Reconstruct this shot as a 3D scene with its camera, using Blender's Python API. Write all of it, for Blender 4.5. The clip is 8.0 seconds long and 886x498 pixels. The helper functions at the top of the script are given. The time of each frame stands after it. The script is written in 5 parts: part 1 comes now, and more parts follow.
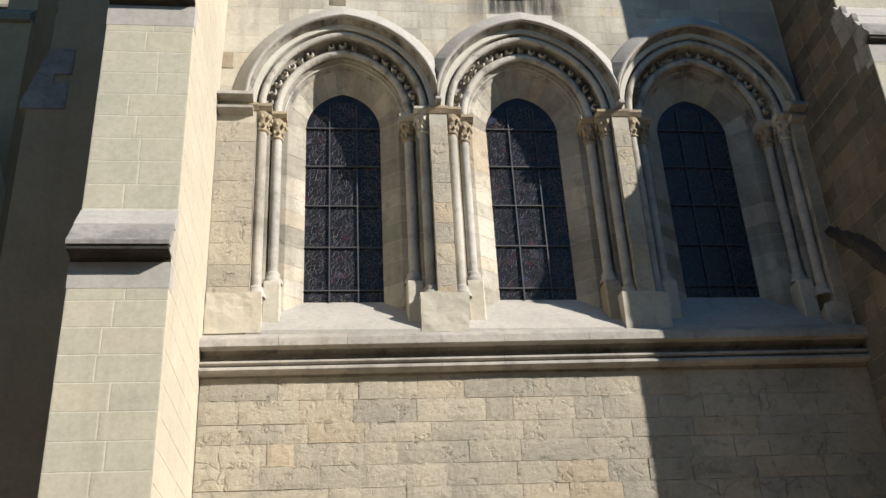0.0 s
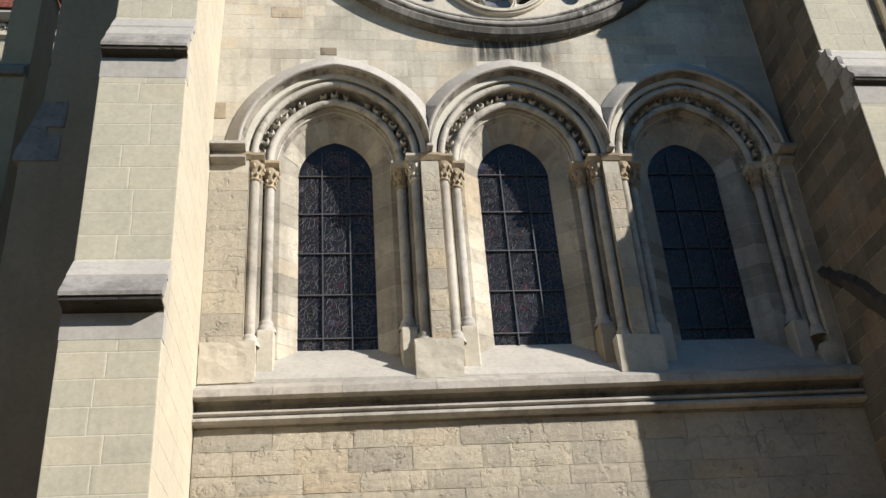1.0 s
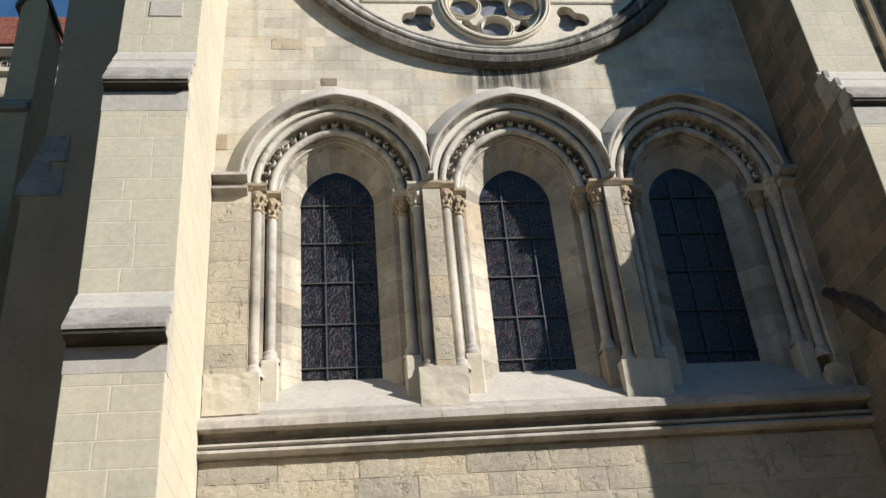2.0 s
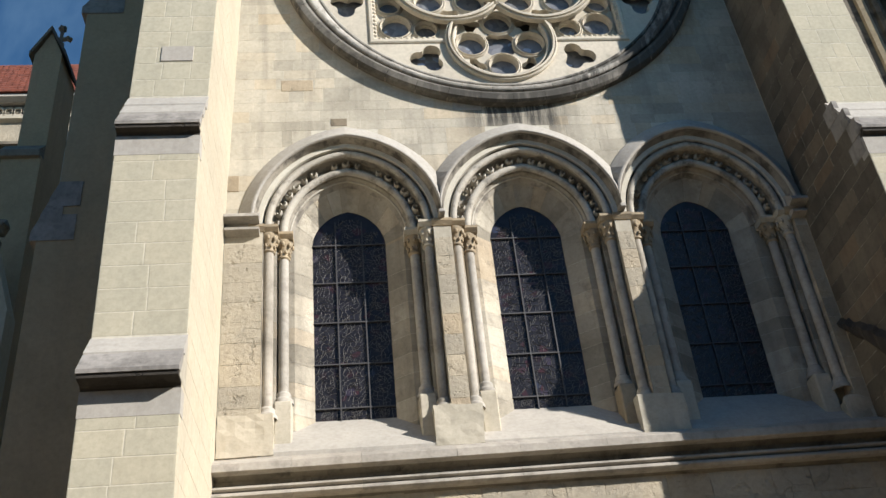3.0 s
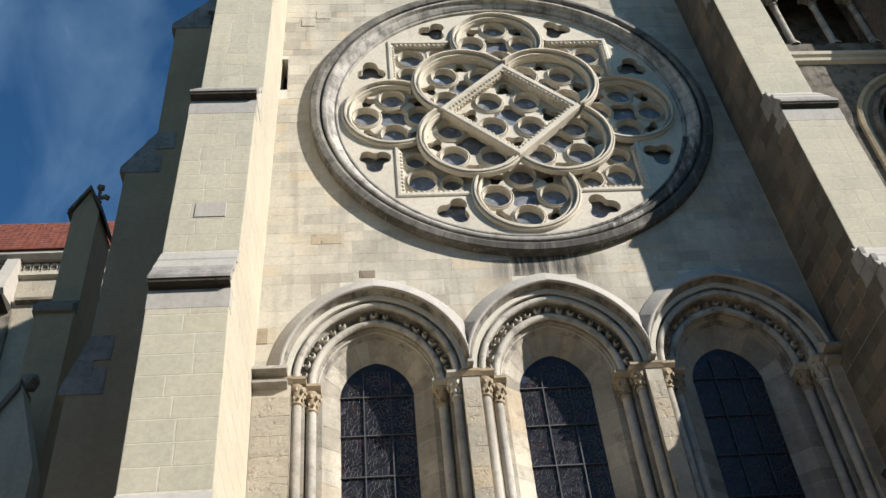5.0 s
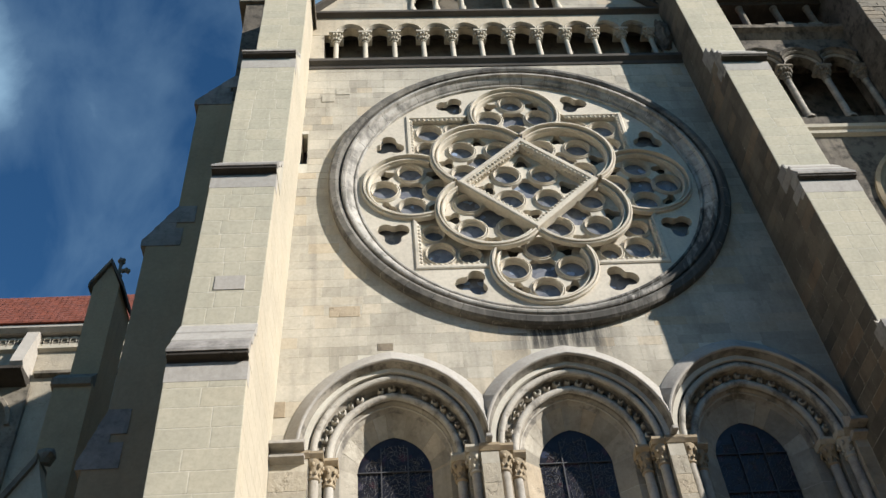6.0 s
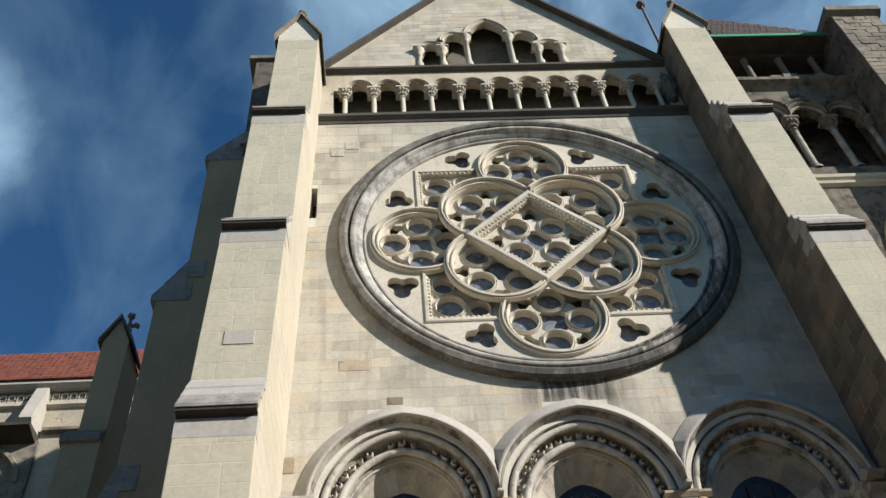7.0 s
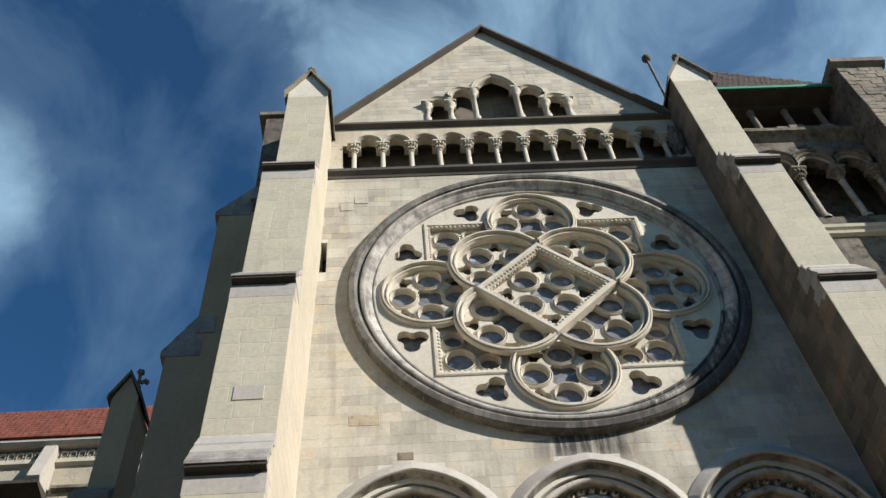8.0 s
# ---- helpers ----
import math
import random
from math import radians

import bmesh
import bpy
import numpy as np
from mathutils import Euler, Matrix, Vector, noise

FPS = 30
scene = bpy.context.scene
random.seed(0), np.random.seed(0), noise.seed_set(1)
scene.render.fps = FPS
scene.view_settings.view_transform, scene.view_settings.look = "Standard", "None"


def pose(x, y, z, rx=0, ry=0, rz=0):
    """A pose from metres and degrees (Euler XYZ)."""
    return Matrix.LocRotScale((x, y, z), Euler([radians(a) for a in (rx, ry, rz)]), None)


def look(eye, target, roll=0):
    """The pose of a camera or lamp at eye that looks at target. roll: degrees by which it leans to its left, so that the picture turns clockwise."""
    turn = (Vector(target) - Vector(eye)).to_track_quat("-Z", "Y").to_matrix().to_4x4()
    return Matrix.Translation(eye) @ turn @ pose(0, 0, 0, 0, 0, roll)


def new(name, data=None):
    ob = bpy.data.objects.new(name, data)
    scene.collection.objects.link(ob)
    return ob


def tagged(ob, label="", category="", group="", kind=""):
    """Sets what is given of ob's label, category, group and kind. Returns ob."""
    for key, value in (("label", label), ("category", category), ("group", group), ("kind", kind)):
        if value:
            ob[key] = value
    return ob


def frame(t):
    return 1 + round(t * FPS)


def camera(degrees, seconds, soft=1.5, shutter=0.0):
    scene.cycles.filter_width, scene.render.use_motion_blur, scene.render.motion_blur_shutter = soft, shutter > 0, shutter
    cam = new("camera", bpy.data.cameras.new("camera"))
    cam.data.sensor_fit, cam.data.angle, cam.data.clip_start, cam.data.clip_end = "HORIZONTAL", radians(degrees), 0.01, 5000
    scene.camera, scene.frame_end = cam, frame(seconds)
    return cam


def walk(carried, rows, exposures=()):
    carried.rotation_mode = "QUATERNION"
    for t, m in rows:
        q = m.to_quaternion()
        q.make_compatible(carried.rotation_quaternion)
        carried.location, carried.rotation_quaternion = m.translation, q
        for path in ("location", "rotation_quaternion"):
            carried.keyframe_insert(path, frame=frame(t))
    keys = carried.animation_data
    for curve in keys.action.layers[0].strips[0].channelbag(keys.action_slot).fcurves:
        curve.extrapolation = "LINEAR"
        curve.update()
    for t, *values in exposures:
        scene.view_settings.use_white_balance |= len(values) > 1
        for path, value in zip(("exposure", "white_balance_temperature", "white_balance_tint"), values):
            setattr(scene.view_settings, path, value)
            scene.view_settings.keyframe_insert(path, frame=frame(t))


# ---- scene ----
cam = camera(48.8, 8.0)
EYE = (0.0, -14.0, 1.6)
ROWS = [
    (0, 116.83, 2.84, -5.73),
    (0.5, 117.68, 3.32, -5.79),
    (1, 119.53, 3.79, -5.66),
    (1.5, 120.46, 4.34, -5.32),
    (1.7, 120.76, 4.43, -5.24),
    (2.8, 122.8, 5.02, -4.12),
    (3, 123.48, 5.07, -3.88),
    (3.5, 125.52, 5.04, -3.53),
    (4, 127.94, 4.91, -3.11),
    (4.5, 130.04, 4.83, -2.58),
    (4.7, 130.96, 4.75, -2.42),
    (5.8, 136.02, 4.02, -1.5),
    (6, 136.73, 3.91, -1.34),
    (6.5, 138.36, 3.81, -1.01),
    (7, 139.87, 3.79, -0.66),
    (7.5, 141.34, 3.84, -0.21),
    (8, 143.04, 3.66, 0.06),
]
walk(cam, [(t, pose(*EYE, rx, ry, rz)) for t, rx, ry, rz in ROWS], [(0.0, 0.73), (3.5, 0.80), (4.5, 0.79), (6.0, 0.69), (8.0, 0.63)])
# ---- light ----
SUN_EL, SUN_AZ = 28.3, 58.0        # height; degrees from the facade's normal towards +x
world = bpy.data.worlds.new("sky_world")
scene.world = world
world.use_nodes = True
wn, wl = world.node_tree.nodes, world.node_tree.links
wn.clear()
w_out = wn.new("ShaderNodeOutputWorld")
w_bg = wn.new("ShaderNodeBackground")
sky = wn.new("ShaderNodeTexSky")
sky.sky_type = "NISHITA"
sky.sun_disc = False
sky.sun_elevation = radians(SUN_EL)
sky.sun_rotation = radians(180 - SUN_AZ)
sky.altitude = 500
sky.dust_density = 0.6
sky.ozone_density = 2.0
w_tc = wn.new("ShaderNodeTexCoord")
w_map = wn.new("ShaderNodeMapping")
w_map.inputs["Rotation"].default_value = (0.5, 0.15, 0.35)
w_map.inputs["Location"].default_value = (0.9, 0.3, 0.55)
w_map.inputs["Scale"].default_value = (1.25, 1.0, 0.8)
w_noise = wn.new("ShaderNodeTexNoise")
w_noise.inputs["Scale"].default_value = 6.5
w_noise.inputs["Detail"].default_value = 8
w_noise.inputs["Roughness"].default_value = 0.56
w_noise.inputs["Distortion"].default_value = 0.45
w_ramp = wn.new("ShaderNodeValToRGB")
w_ramp.color_ramp.elements[0].position = 0.43
w_ramp.color_ramp.elements[1].position = 1.0
w_thin = w_ramp.color_ramp.elements.new(0.62)
w_thin.color = (0.13, 0.13, 0.13, 1)
w_mix = wn.new("ShaderNodeMix")
w_mix.data_type = "RGBA"
w_mix.inputs["B"].default_value = (7.3, 11.3, 14.6, 1)
w_tint = wn.new("ShaderNodeMix")
w_tint.data_type, w_tint.blend_type = "RGBA", "MULTIPLY"
w_tint.inputs["Factor"].default_value = 1.0
w_tint.inputs["B"].default_value = (0.60, 1.22, 1.62, 1)
w_rot = wn.new("ShaderNodeVectorRotate")
w_rot.rotation_type = "X_AXIS"
w_rot.inputs["Angle"].default_value = 0.17
wl.new(w_tc.outputs["Generated"], w_rot.inputs["Vector"])
wl.new(w_rot.outputs["Vector"], w_map.inputs["Vector"])
wl.new(w_map.outputs["Vector"], w_noise.inputs["Vector"])
w_soft = wn.new("ShaderNodeMath")
w_soft.operation = "MULTIPLY_ADD"
w_soft.inputs[1].default_value, w_soft.inputs[2].default_value = 0.68, 0.16
wl.new(w_noise.outputs["Fac"], w_soft.inputs[0])
w_last = w_soft.outputs[0]
# banks of cloud: direction, cosine at the rim, how thick
for toward, rim, thick in (((-0.415, 0.50, 0.765), 0.9905, 0.34), ((0.02, 0.35, 0.93), 0.97, 0.15),
                           ((0.34, 0.36, 0.87), 0.92, 0.20), ((0.75, -0.1, 0.65), 0.7, 0.12)):
    w_dot = wn.new("ShaderNodeVectorMath")
    w_dot.operation = "DOT_PRODUCT"
    w_dot.inputs[1].default_value = Vector(toward).normalized()
    wl.new(w_tc.outputs["Generated"], w_dot.inputs[0])
    w_bank = wn.new("ShaderNodeMapRange")
    w_bank.interpolation_type = "SMOOTHSTEP"
    w_bank.inputs["From Min"].default_value, w_bank.inputs["From Max"].default_value = rim, 1.0
    w_bank.inputs["To Min"].default_value, w_bank.inputs["To Max"].default_value = 0.0, thick
    wl.new(w_dot.outputs["Value"], w_bank.inputs["Value"])
    w_add = wn.new("ShaderNodeMath")
    w_add.operation = "ADD"
    wl.new(w_last, w_add.inputs[0])
    wl.new(w_bank.outputs["Result"], w_add.inputs[1])
    w_last = w_add.outputs[0]
wl.new(w_last, w_ramp.inputs["Fac"])
wl.new(sky.outputs["Color"], w_tint.inputs["A"])
wl.new(w_tint.outputs["Result"], w_mix.inputs["A"])
wl.new(w_ramp.outputs["Color"], w_mix.inputs["Factor"])
wl.new(w_mix.outputs["Result"], w_bg.inputs["Color"])
wl.new(w_bg.outputs["Background"], w_out.inputs["Surface"])
w_bg.inputs["Strength"].default_value = 0.0405

sun_data = bpy.data.lights.new("sun", "SUN")
sun_data.energy, sun_data.angle, sun_data.color = 5.1, radians(0.53), (1.0, 0.945, 0.885)
sun = new("sun", sun_data)
sd = Vector((math.sin(radians(SUN_AZ)) * math.cos(radians(SUN_EL)), -math.cos(radians(SUN_AZ)) * math.cos(radians(SUN_EL)), math.sin(radians(SUN_EL))))
sun.matrix_world = look(sd * 80, (0, 0, 0))


# ---- materials ----
def ramp(nodes, stops):
    r = nodes.new("ShaderNodeValToRGB")
    els = r.color_ramp.elements
    while len(els) < len(stops):
        els.new(0.5)
    for e, (pos, c) in zip(els, stops):
        e.position, e.color = pos, (*c, 1)
    return r


def mixer(nt, fac, a, b, mode="MIX"):
    m = nt.nodes.new("ShaderNodeMix")
    m.data_type, m.blend_type = "RGBA", mode
    for sock, v in (("Factor", fac), ("A", a), ("B", b)):
        if isinstance(v, (int, float)):
            m.inputs[sock].default_value = v
        elif isinstance(v, tuple):
            m.inputs[sock].default_value = (*v, 1)
        else:
            nt.links.new(v, m.inputs[sock])
    return m.outputs["Result"]


def noise_node(nt, vec, scale, detail=6, rough=0.6, stretch=None):
    n = nt.nodes.new("ShaderNodeTexNoise")
    n.inputs["Scale"].default_value, n.inputs["Detail"].default_value, n.inputs["Roughness"].default_value = scale, detail, rough
    if stretch:
        mp = nt.nodes.new("ShaderNodeMapping")
        mp.inputs["Scale"].default_value = stretch
        nt.links.new(vec, mp.inputs["Vector"])
        vec = mp.outputs["Vector"]
    nt.links.new(vec, n.inputs["Vector"])
    return n.outputs["Fac"]


def stone_mat(name, light, dark, warm, grime=(0.10, 0.09, 0.075), grime_amt=0.35, bump=0.25, rough=0.88, island=False, streak=0.25, vary=0.5, pits=0.0, drip=None, cracks=0.0, soil=0.0):
    """Weathered stone: piece-to-piece colour, cloudy patches, vertical rain streaks, grain and pits."""
    m = bpy.data.materials.new(name)
    m.use_nodes = True
    nt = m.node_tree
    bsdf = nt.nodes["Principled BSDF"]
    geo = nt.nodes.new("ShaderNodeNewGeometry")
    pos = geo.outputs["Position"]
    if island:
        rnd = geo.outputs["Random Per Island"]
    else:
        rnd = nt.nodes.new("ShaderNodeObjectInfo").outputs["Random"]
    tone = ramp(nt.nodes, [(0.0, dark), (0.35, tuple(0.5 * (a + b) for a, b in zip(light, dark))), (0.7, light), (1.0, warm)])
    nt.links.new(rnd, tone.inputs["Fac"])
    mean = tuple(0.6 * a + 0.25 * b + 0.15 * c for a, b, c in zip(light, dark, warm))
    col = mixer(nt, vary, mean, tone.outputs["Color"])
    big = ramp(nt.nodes, [(0.40, dark), (0.61, light)])
    nt.links.new(noise_node(nt, pos, 0.9, 5, 0.55), big.inputs["Fac"])
    col = mixer(nt, 0.45, col, big.outputs["Color"])
    fine = ramp(nt.nodes, [(0.3, (0.72, 0.71, 0.68)), (0.62, (1.05, 1.04, 1.02))])
    nt.links.new(noise_node(nt, pos, 14.0, 8, 0.7), fine.inputs["Fac"])
    col = mixer(nt, 0.55, col, fine.outputs["Color"], "MULTIPLY")
    st = ramp(nt.nodes, [(0.52, (0, 0, 0)), (0.75, (1, 1, 1))])
    nt.links.new(noise_node(nt, pos, 1.0, 6, 0.6, (3.2, 3.2, 0.28)), st.inputs["Fac"])
    gm = nt.nodes.new("ShaderNodeMath")
    gm.operation = "MULTIPLY"
    gm.inputs[1].default_value = streak
    nt.links.new(st.outputs["Color"], gm.inputs[0])
    col = mixer(nt, gm.outputs[0], col, grime)
    spot = ramp(nt.nodes, [(0.56 - soil, (0, 0, 0)), (0.72 - soil, (1, 1, 1))])
    nt.links.new(noise_node(nt, pos, 3.1, 9, 0.68), spot.inputs["Fac"])
    gs = nt.nodes.new("ShaderNodeMath")
    gs.operation = "MULTIPLY"
    gs.inputs[1].default_value = grime_amt
    nt.links.new(spot.outputs["Color"], gs.inputs[0])
    col = mixer(nt, gs.outputs[0], col, grime)
    if drip:
        x0, x1, z0, z1 = drip
        sep = nt.nodes.new("ShaderNodeSeparateXYZ")
        nt.links.new(pos, sep.inputs["Vector"])
        def band(sock, a, b, c, d):
            up, down, mul = (nt.nodes.new("ShaderNodeMapRange"), nt.nodes.new("ShaderNodeMapRange"), nt.nodes.new("ShaderNodeMath"))
            for mr, lo, hi in ((up, a, b), (down, d, c)):
                mr.inputs["From Min"].default_value, mr.inputs["From Max"].default_value = lo, hi
                nt.links.new(sock, mr.inputs["Value"])
            mul.operation = "MULTIPLY"
            nt.links.new(up.outputs["Result"], mul.inputs[0])
            nt.links.new(down.outputs["Result"], mul.inputs[1])
            return mul.outputs[0]
        bx = band(sep.outputs["X"], x0, x0 + 0.7, x1 - 0.5, x1)
        bz = band(sep.outputs["Z"], z0, z0 + 0.45, z1 - 0.1, z1)
        sr = ramp(nt.nodes, [(0.36, (0, 0, 0)), (0.52, (1, 1, 1))])
        nt.links.new(noise_node(nt, pos, 1.6, 7, 0.7, (3.0, 3.0, 0.22)), sr.inputs["Fac"])
        m1, m2 = nt.nodes.new("ShaderNodeMath"), nt.nodes.new("ShaderNodeMath")
        m1.operation = m2.operation = "MULTIPLY"
        nt.links.new(bx, m1.inputs[0])
        nt.links.new(bz, m1.inputs[1])
        nt.links.new(m1.outputs[0], m2.inputs[0])
        nt.links.new(sr.outputs["Color"], m2.inputs[1])
        col = mixer(nt, m2.outputs[0], col, (0.07, 0.066, 0.058))
    nt.links.new(col, bsdf.inputs["Base Color"])
    bsdf.inputs["Roughness"].default_value = rough
    bsdf.inputs["Specular IOR Level"].default_value = 0.25
    b1 = nt.nodes.new("ShaderNodeBump")
    b1.inputs["Strength"].default_value, b1.inputs["Distance"].default_value = bump, 0.03
    nt.links.new(noise_node(nt, pos, 9.0, 10, 0.72), b1.inputs["Height"])
    last = b1
    if pits:
        b2 = nt.nodes.new("ShaderNodeBump")
        b2.inputs["Strength"].default_value, b2.inputs["Distance"].default_value = pits, 0.06
        pr = ramp(nt.nodes, [(0.30, (0, 0, 0)), (0.42, (1, 1, 1))])
        nt.links.new(noise_node(nt, pos, 4.5, 7, 0.62), pr.inputs["Fac"])
        nt.links.new(pr.outputs["Color"], b2.inputs["Height"])
        nt.links.new(b1.outputs["Normal"], b2.inputs["Normal"])
        last = b2
    if cracks:
        vor = nt.nodes.new("ShaderNodeTexVoronoi")
        vor.feature = "DISTANCE_TO_EDGE"
        vor.inputs["Scale"].default_value = 1.7
        warp = nt.nodes.new("ShaderNodeTexNoise")
        warp.inputs["Scale"].default_value, warp.inputs["Detail"].default_value = 3.0, 6
        nt.links.new(pos, warp.inputs["Vector"])
        nt.links.new(mixer(nt, 0.30, pos, warp.outputs["Color"]), vor.inputs["Vector"])
        cr = ramp(nt.nodes, [(0.004, (0, 0, 0)), (0.02, (1, 1, 1))])
        nt.links.new(vor.outputs["Distance"], cr.inputs["Fac"])
        where = ramp(nt.nodes, [(0.55, (1, 1, 1)), (0.66, (0, 0, 0))])
        nt.links.new(noise_node(nt, pos, 0.8, 3, 0.5), where.inputs["Fac"])
        both = mixer(nt, 1.0, cr.outputs["Color"], where.outputs["Color"], "LIGHTEN")
        b3 = nt.nodes.new("ShaderNodeBump")
        b3.inputs["Strength"].default_value, b3.inputs["Distance"].default_value = cracks, 0.05
        nt.links.new(both, b3.inputs["Height"])
        nt.links.new(last.outputs["Normal"], b3.inputs["Normal"])
        nt.links.new(mixer(nt, 0.45, col, mixer(nt, both, tuple(0.35 * c for c in dark), col)), bsdf.inputs["Base Color"])
        last = b3
    nt.links.new(last.outputs["Normal"], bsdf.inputs["Normal"])
    return m


def plain_mat(name, colour, rough=0.6, metal=0.0, vary=0.25, scale=20.0):
    m = bpy.data.materials.new(name)
    m.use_nodes = True
    nt = m.node_tree
    bsdf = nt.nodes["Principled BSDF"]
    pos = nt.nodes.new("ShaderNodeNewGeometry").outputs["Position"]
    r = ramp(nt.nodes, [(0.3, tuple(c * (1 - vary) for c in colour)), (0.7, tuple(min(1, c * (1 + vary)) for c in colour))])
    nt.links.new(noise_node(nt, pos, scale, 6, 0.65), r.inputs["Fac"])
    nt.links.new(r.outputs["Color"], bsdf.inputs["Base Color"])
    bsdf.inputs["Roughness"].default_value, bsdf.inputs["Metallic"].default_value = rough, metal
    return m


M_WALL = stone_mat("pale_sandstone", (0.53, 0.49, 0.405), (0.32, 0.295, 0.24), (0.50, 0.40, 0.265), grime_amt=0.36, streak=0.36, vary=0.95, drip=(2.2, 4.6, 13.3, 14.6))
M_LOW = stone_mat("worn_sandstone", (0.455, 0.40, 0.305), (0.30, 0.275, 0.225), (0.46, 0.355, 0.23), grime_amt=0.30, bump=0.9, streak=0.08, vary=0.95, pits=0.42, cracks=0.45)
M_BUT = stone_mat("grey_green_ashlar", (0.47, 0.435, 0.335), (0.385, 0.365, 0.285), (0.50, 0.445, 0.325), grime_amt=0.16, bump=0.12, streak=0.14, vary=0.75)
M_POINT = stone_mat("pale_pointing", (0.63, 0.595, 0.50), (0.46, 0.43, 0.35), (0.62, 0.56, 0.45), grime_amt=0.3, bump=0.2, streak=0.05, vary=0.1)
M_MORTAR = stone_mat("lime_mortar", (0.60, 0.575, 0.50), (0.48, 0.455, 0.38), (0.58, 0.53, 0.43), grime_amt=0.12, bump=0.2, streak=0.1, vary=0.1)
M_JOINT = stone_mat("dirty_joint", (0.36, 0.31, 0.235), (0.20, 0.175, 0.135), (0.34, 0.28, 0.20), grime_amt=0.5, bump=0.5, streak=0.1, vary=0.1)
M_NEW = stone_mat("fresh_grey_sandstone", (0.425, 0.40, 0.36), (0.33, 0.315, 0.285), (0.43, 0.385, 0.325), grime_amt=0.25, bump=0.1, streak=0.2, vary=0.5)
M_STRING = stone_mat("soiled_string_stone", (0.42, 0.39, 0.345), (0.25, 0.235, 0.21), (0.41, 0.36, 0.295), grime=(0.09, 0.083, 0.075), grime_amt=0.4, bump=0.15, streak=0.25, vary=0.5, soil=0.05)
M_CARVE = stone_mat("carved_limestone", (0.50, 0.46, 0.38), (0.38, 0.355, 0.29), (0.50, 0.42, 0.30), grime_amt=0.25, bump=0.2, streak=0.15, vary=0.4)
M_ROSE = stone_mat("rose_limestone", (0.61, 0.56, 0.465), (0.45, 0.41, 0.34), (0.58, 0.49, 0.375), grime_amt=0.32, bump=0.12, streak=0.12, vary=0.35)
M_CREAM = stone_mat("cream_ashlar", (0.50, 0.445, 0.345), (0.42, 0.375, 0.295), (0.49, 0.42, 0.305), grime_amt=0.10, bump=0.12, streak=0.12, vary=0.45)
M_RING = stone_mat("streaked_ring_stone", (0.52, 0.495, 0.45), (0.20, 0.188, 0.165), (0.47, 0.42, 0.34), grime=(0.05, 0.047, 0.042), grime_amt=0.55, bump=0.2, streak=0.8, vary=0.35, drip=(4.2, 9.2, 13.6, 17.6), soil=0.08)
M_RINGEDGE = stone_mat("sooty_ring_edge", (0.24, 0.226, 0.20), (0.085, 0.08, 0.07), (0.24, 0.205, 0.155), grime=(0.045, 0.042, 0.038), grime_amt=0.75, bump=0.35, streak=0.8, vary=0.5, drip=(1.6, 9.2, 13.6, 19.0), soil=0.08)
M_SHAFT = stone_mat("grey_shaft_stone", (0.48, 0.45, 0.40), (0.28, 0.265, 0.235), (0.47, 0.40, 0.30), grime_amt=0.4, bump=0.2, streak=0.35, vary=0.5, soil=0.07)
# Grimy stone, darkened beyond its dirt to put shade into arch hollows
M_GRIME_SHADE = stone_mat("grimy_shaded_arch_stone", (0.44, 0.405, 0.345), (0.20, 0.185, 0.155), (0.42, 0.34, 0.24), grime=(0.10, 0.09, 0.08), grime_amt=0.8, bump=0.4, streak=0.35, vary=0.7, soil=0.08)
M_OCHRE = stone_mat("ochre_stained_stone", (0.41, 0.335, 0.23), (0.26, 0.215, 0.155), (0.44, 0.32, 0.18), grime_amt=0.35, bump=0.4, streak=0.2, vary=0.5, soil=0.05)
M_ROLL = stone_mat("worn_roll_stone", (0.53, 0.50, 0.44), (0.30, 0.28, 0.235), (0.50, 0.43, 0.33), grime=(0.09, 0.08, 0.068), grime_amt=0.8, bump=0.35, streak=0.2, vary=0.4, soil=0.05)
# Soffit stone: soot, made darker still to put in the hood's shade
M_SOFFIT = stone_mat("sooty_shaded_soffit_stone", (0.37, 0.345, 0.30), (0.14, 0.13, 0.112), (0.36, 0.30, 0.22), grime=(0.05, 0.046, 0.04), grime_amt=0.9, bump=0.3, streak=0.5, vary=0.6, soil=0.10)
M_SPLAY = stone_mat("stained_splay_stone", (0.50, 0.46, 0.38), (0.22, 0.20, 0.16), (0.46, 0.36, 0.24), grime=(0.13, 0.117, 0.098), grime_amt=0.5, bump=0.4, streak=0.45, vary=1.0, pits=0.25, soil=0.03)
M_LIP = stone_mat("soot_streaked_slab", (0.36, 0.34, 0.315), (0.17, 0.16, 0.15), (0.34, 0.31, 0.27), grime=(0.07, 0.066, 0.06), grime_amt=0.55, bump=0.2, streak=0.75, vary=0.5, soil=0.06)
# Soot-black stone; also puts shade into drip hollows, aisle ledge and loggia
M_SOOT_SHADE = stone_mat("black_stone_soot_and_shade", (0.06, 0.053, 0.045), (0.03, 0.028, 0.025), (0.08, 0.062, 0.045), grime_amt=0.5, bump=0.8, streak=0.3, vary=0.3, pits=0.5)
M_DARKEDGE = stone_mat("blackened_stone", (0.105, 0.095, 0.083), (0.05, 0.046, 0.042), (0.115, 0.097, 0.075), grime_amt=0.4, bump=0.3, streak=0.4, vary=0.3)
# Old brown stone, also used where shade is put into the colour
M_OLD = stone_mat("brown_stone_old_and_shaded", (0.25, 0.222, 0.175), (0.12, 0.108, 0.088), (0.26, 0.20, 0.13), grime=(0.05, 0.045, 0.038), grime_amt=0.75, bump=0.5, streak=0.5, vary=0.7, soil=0.05)
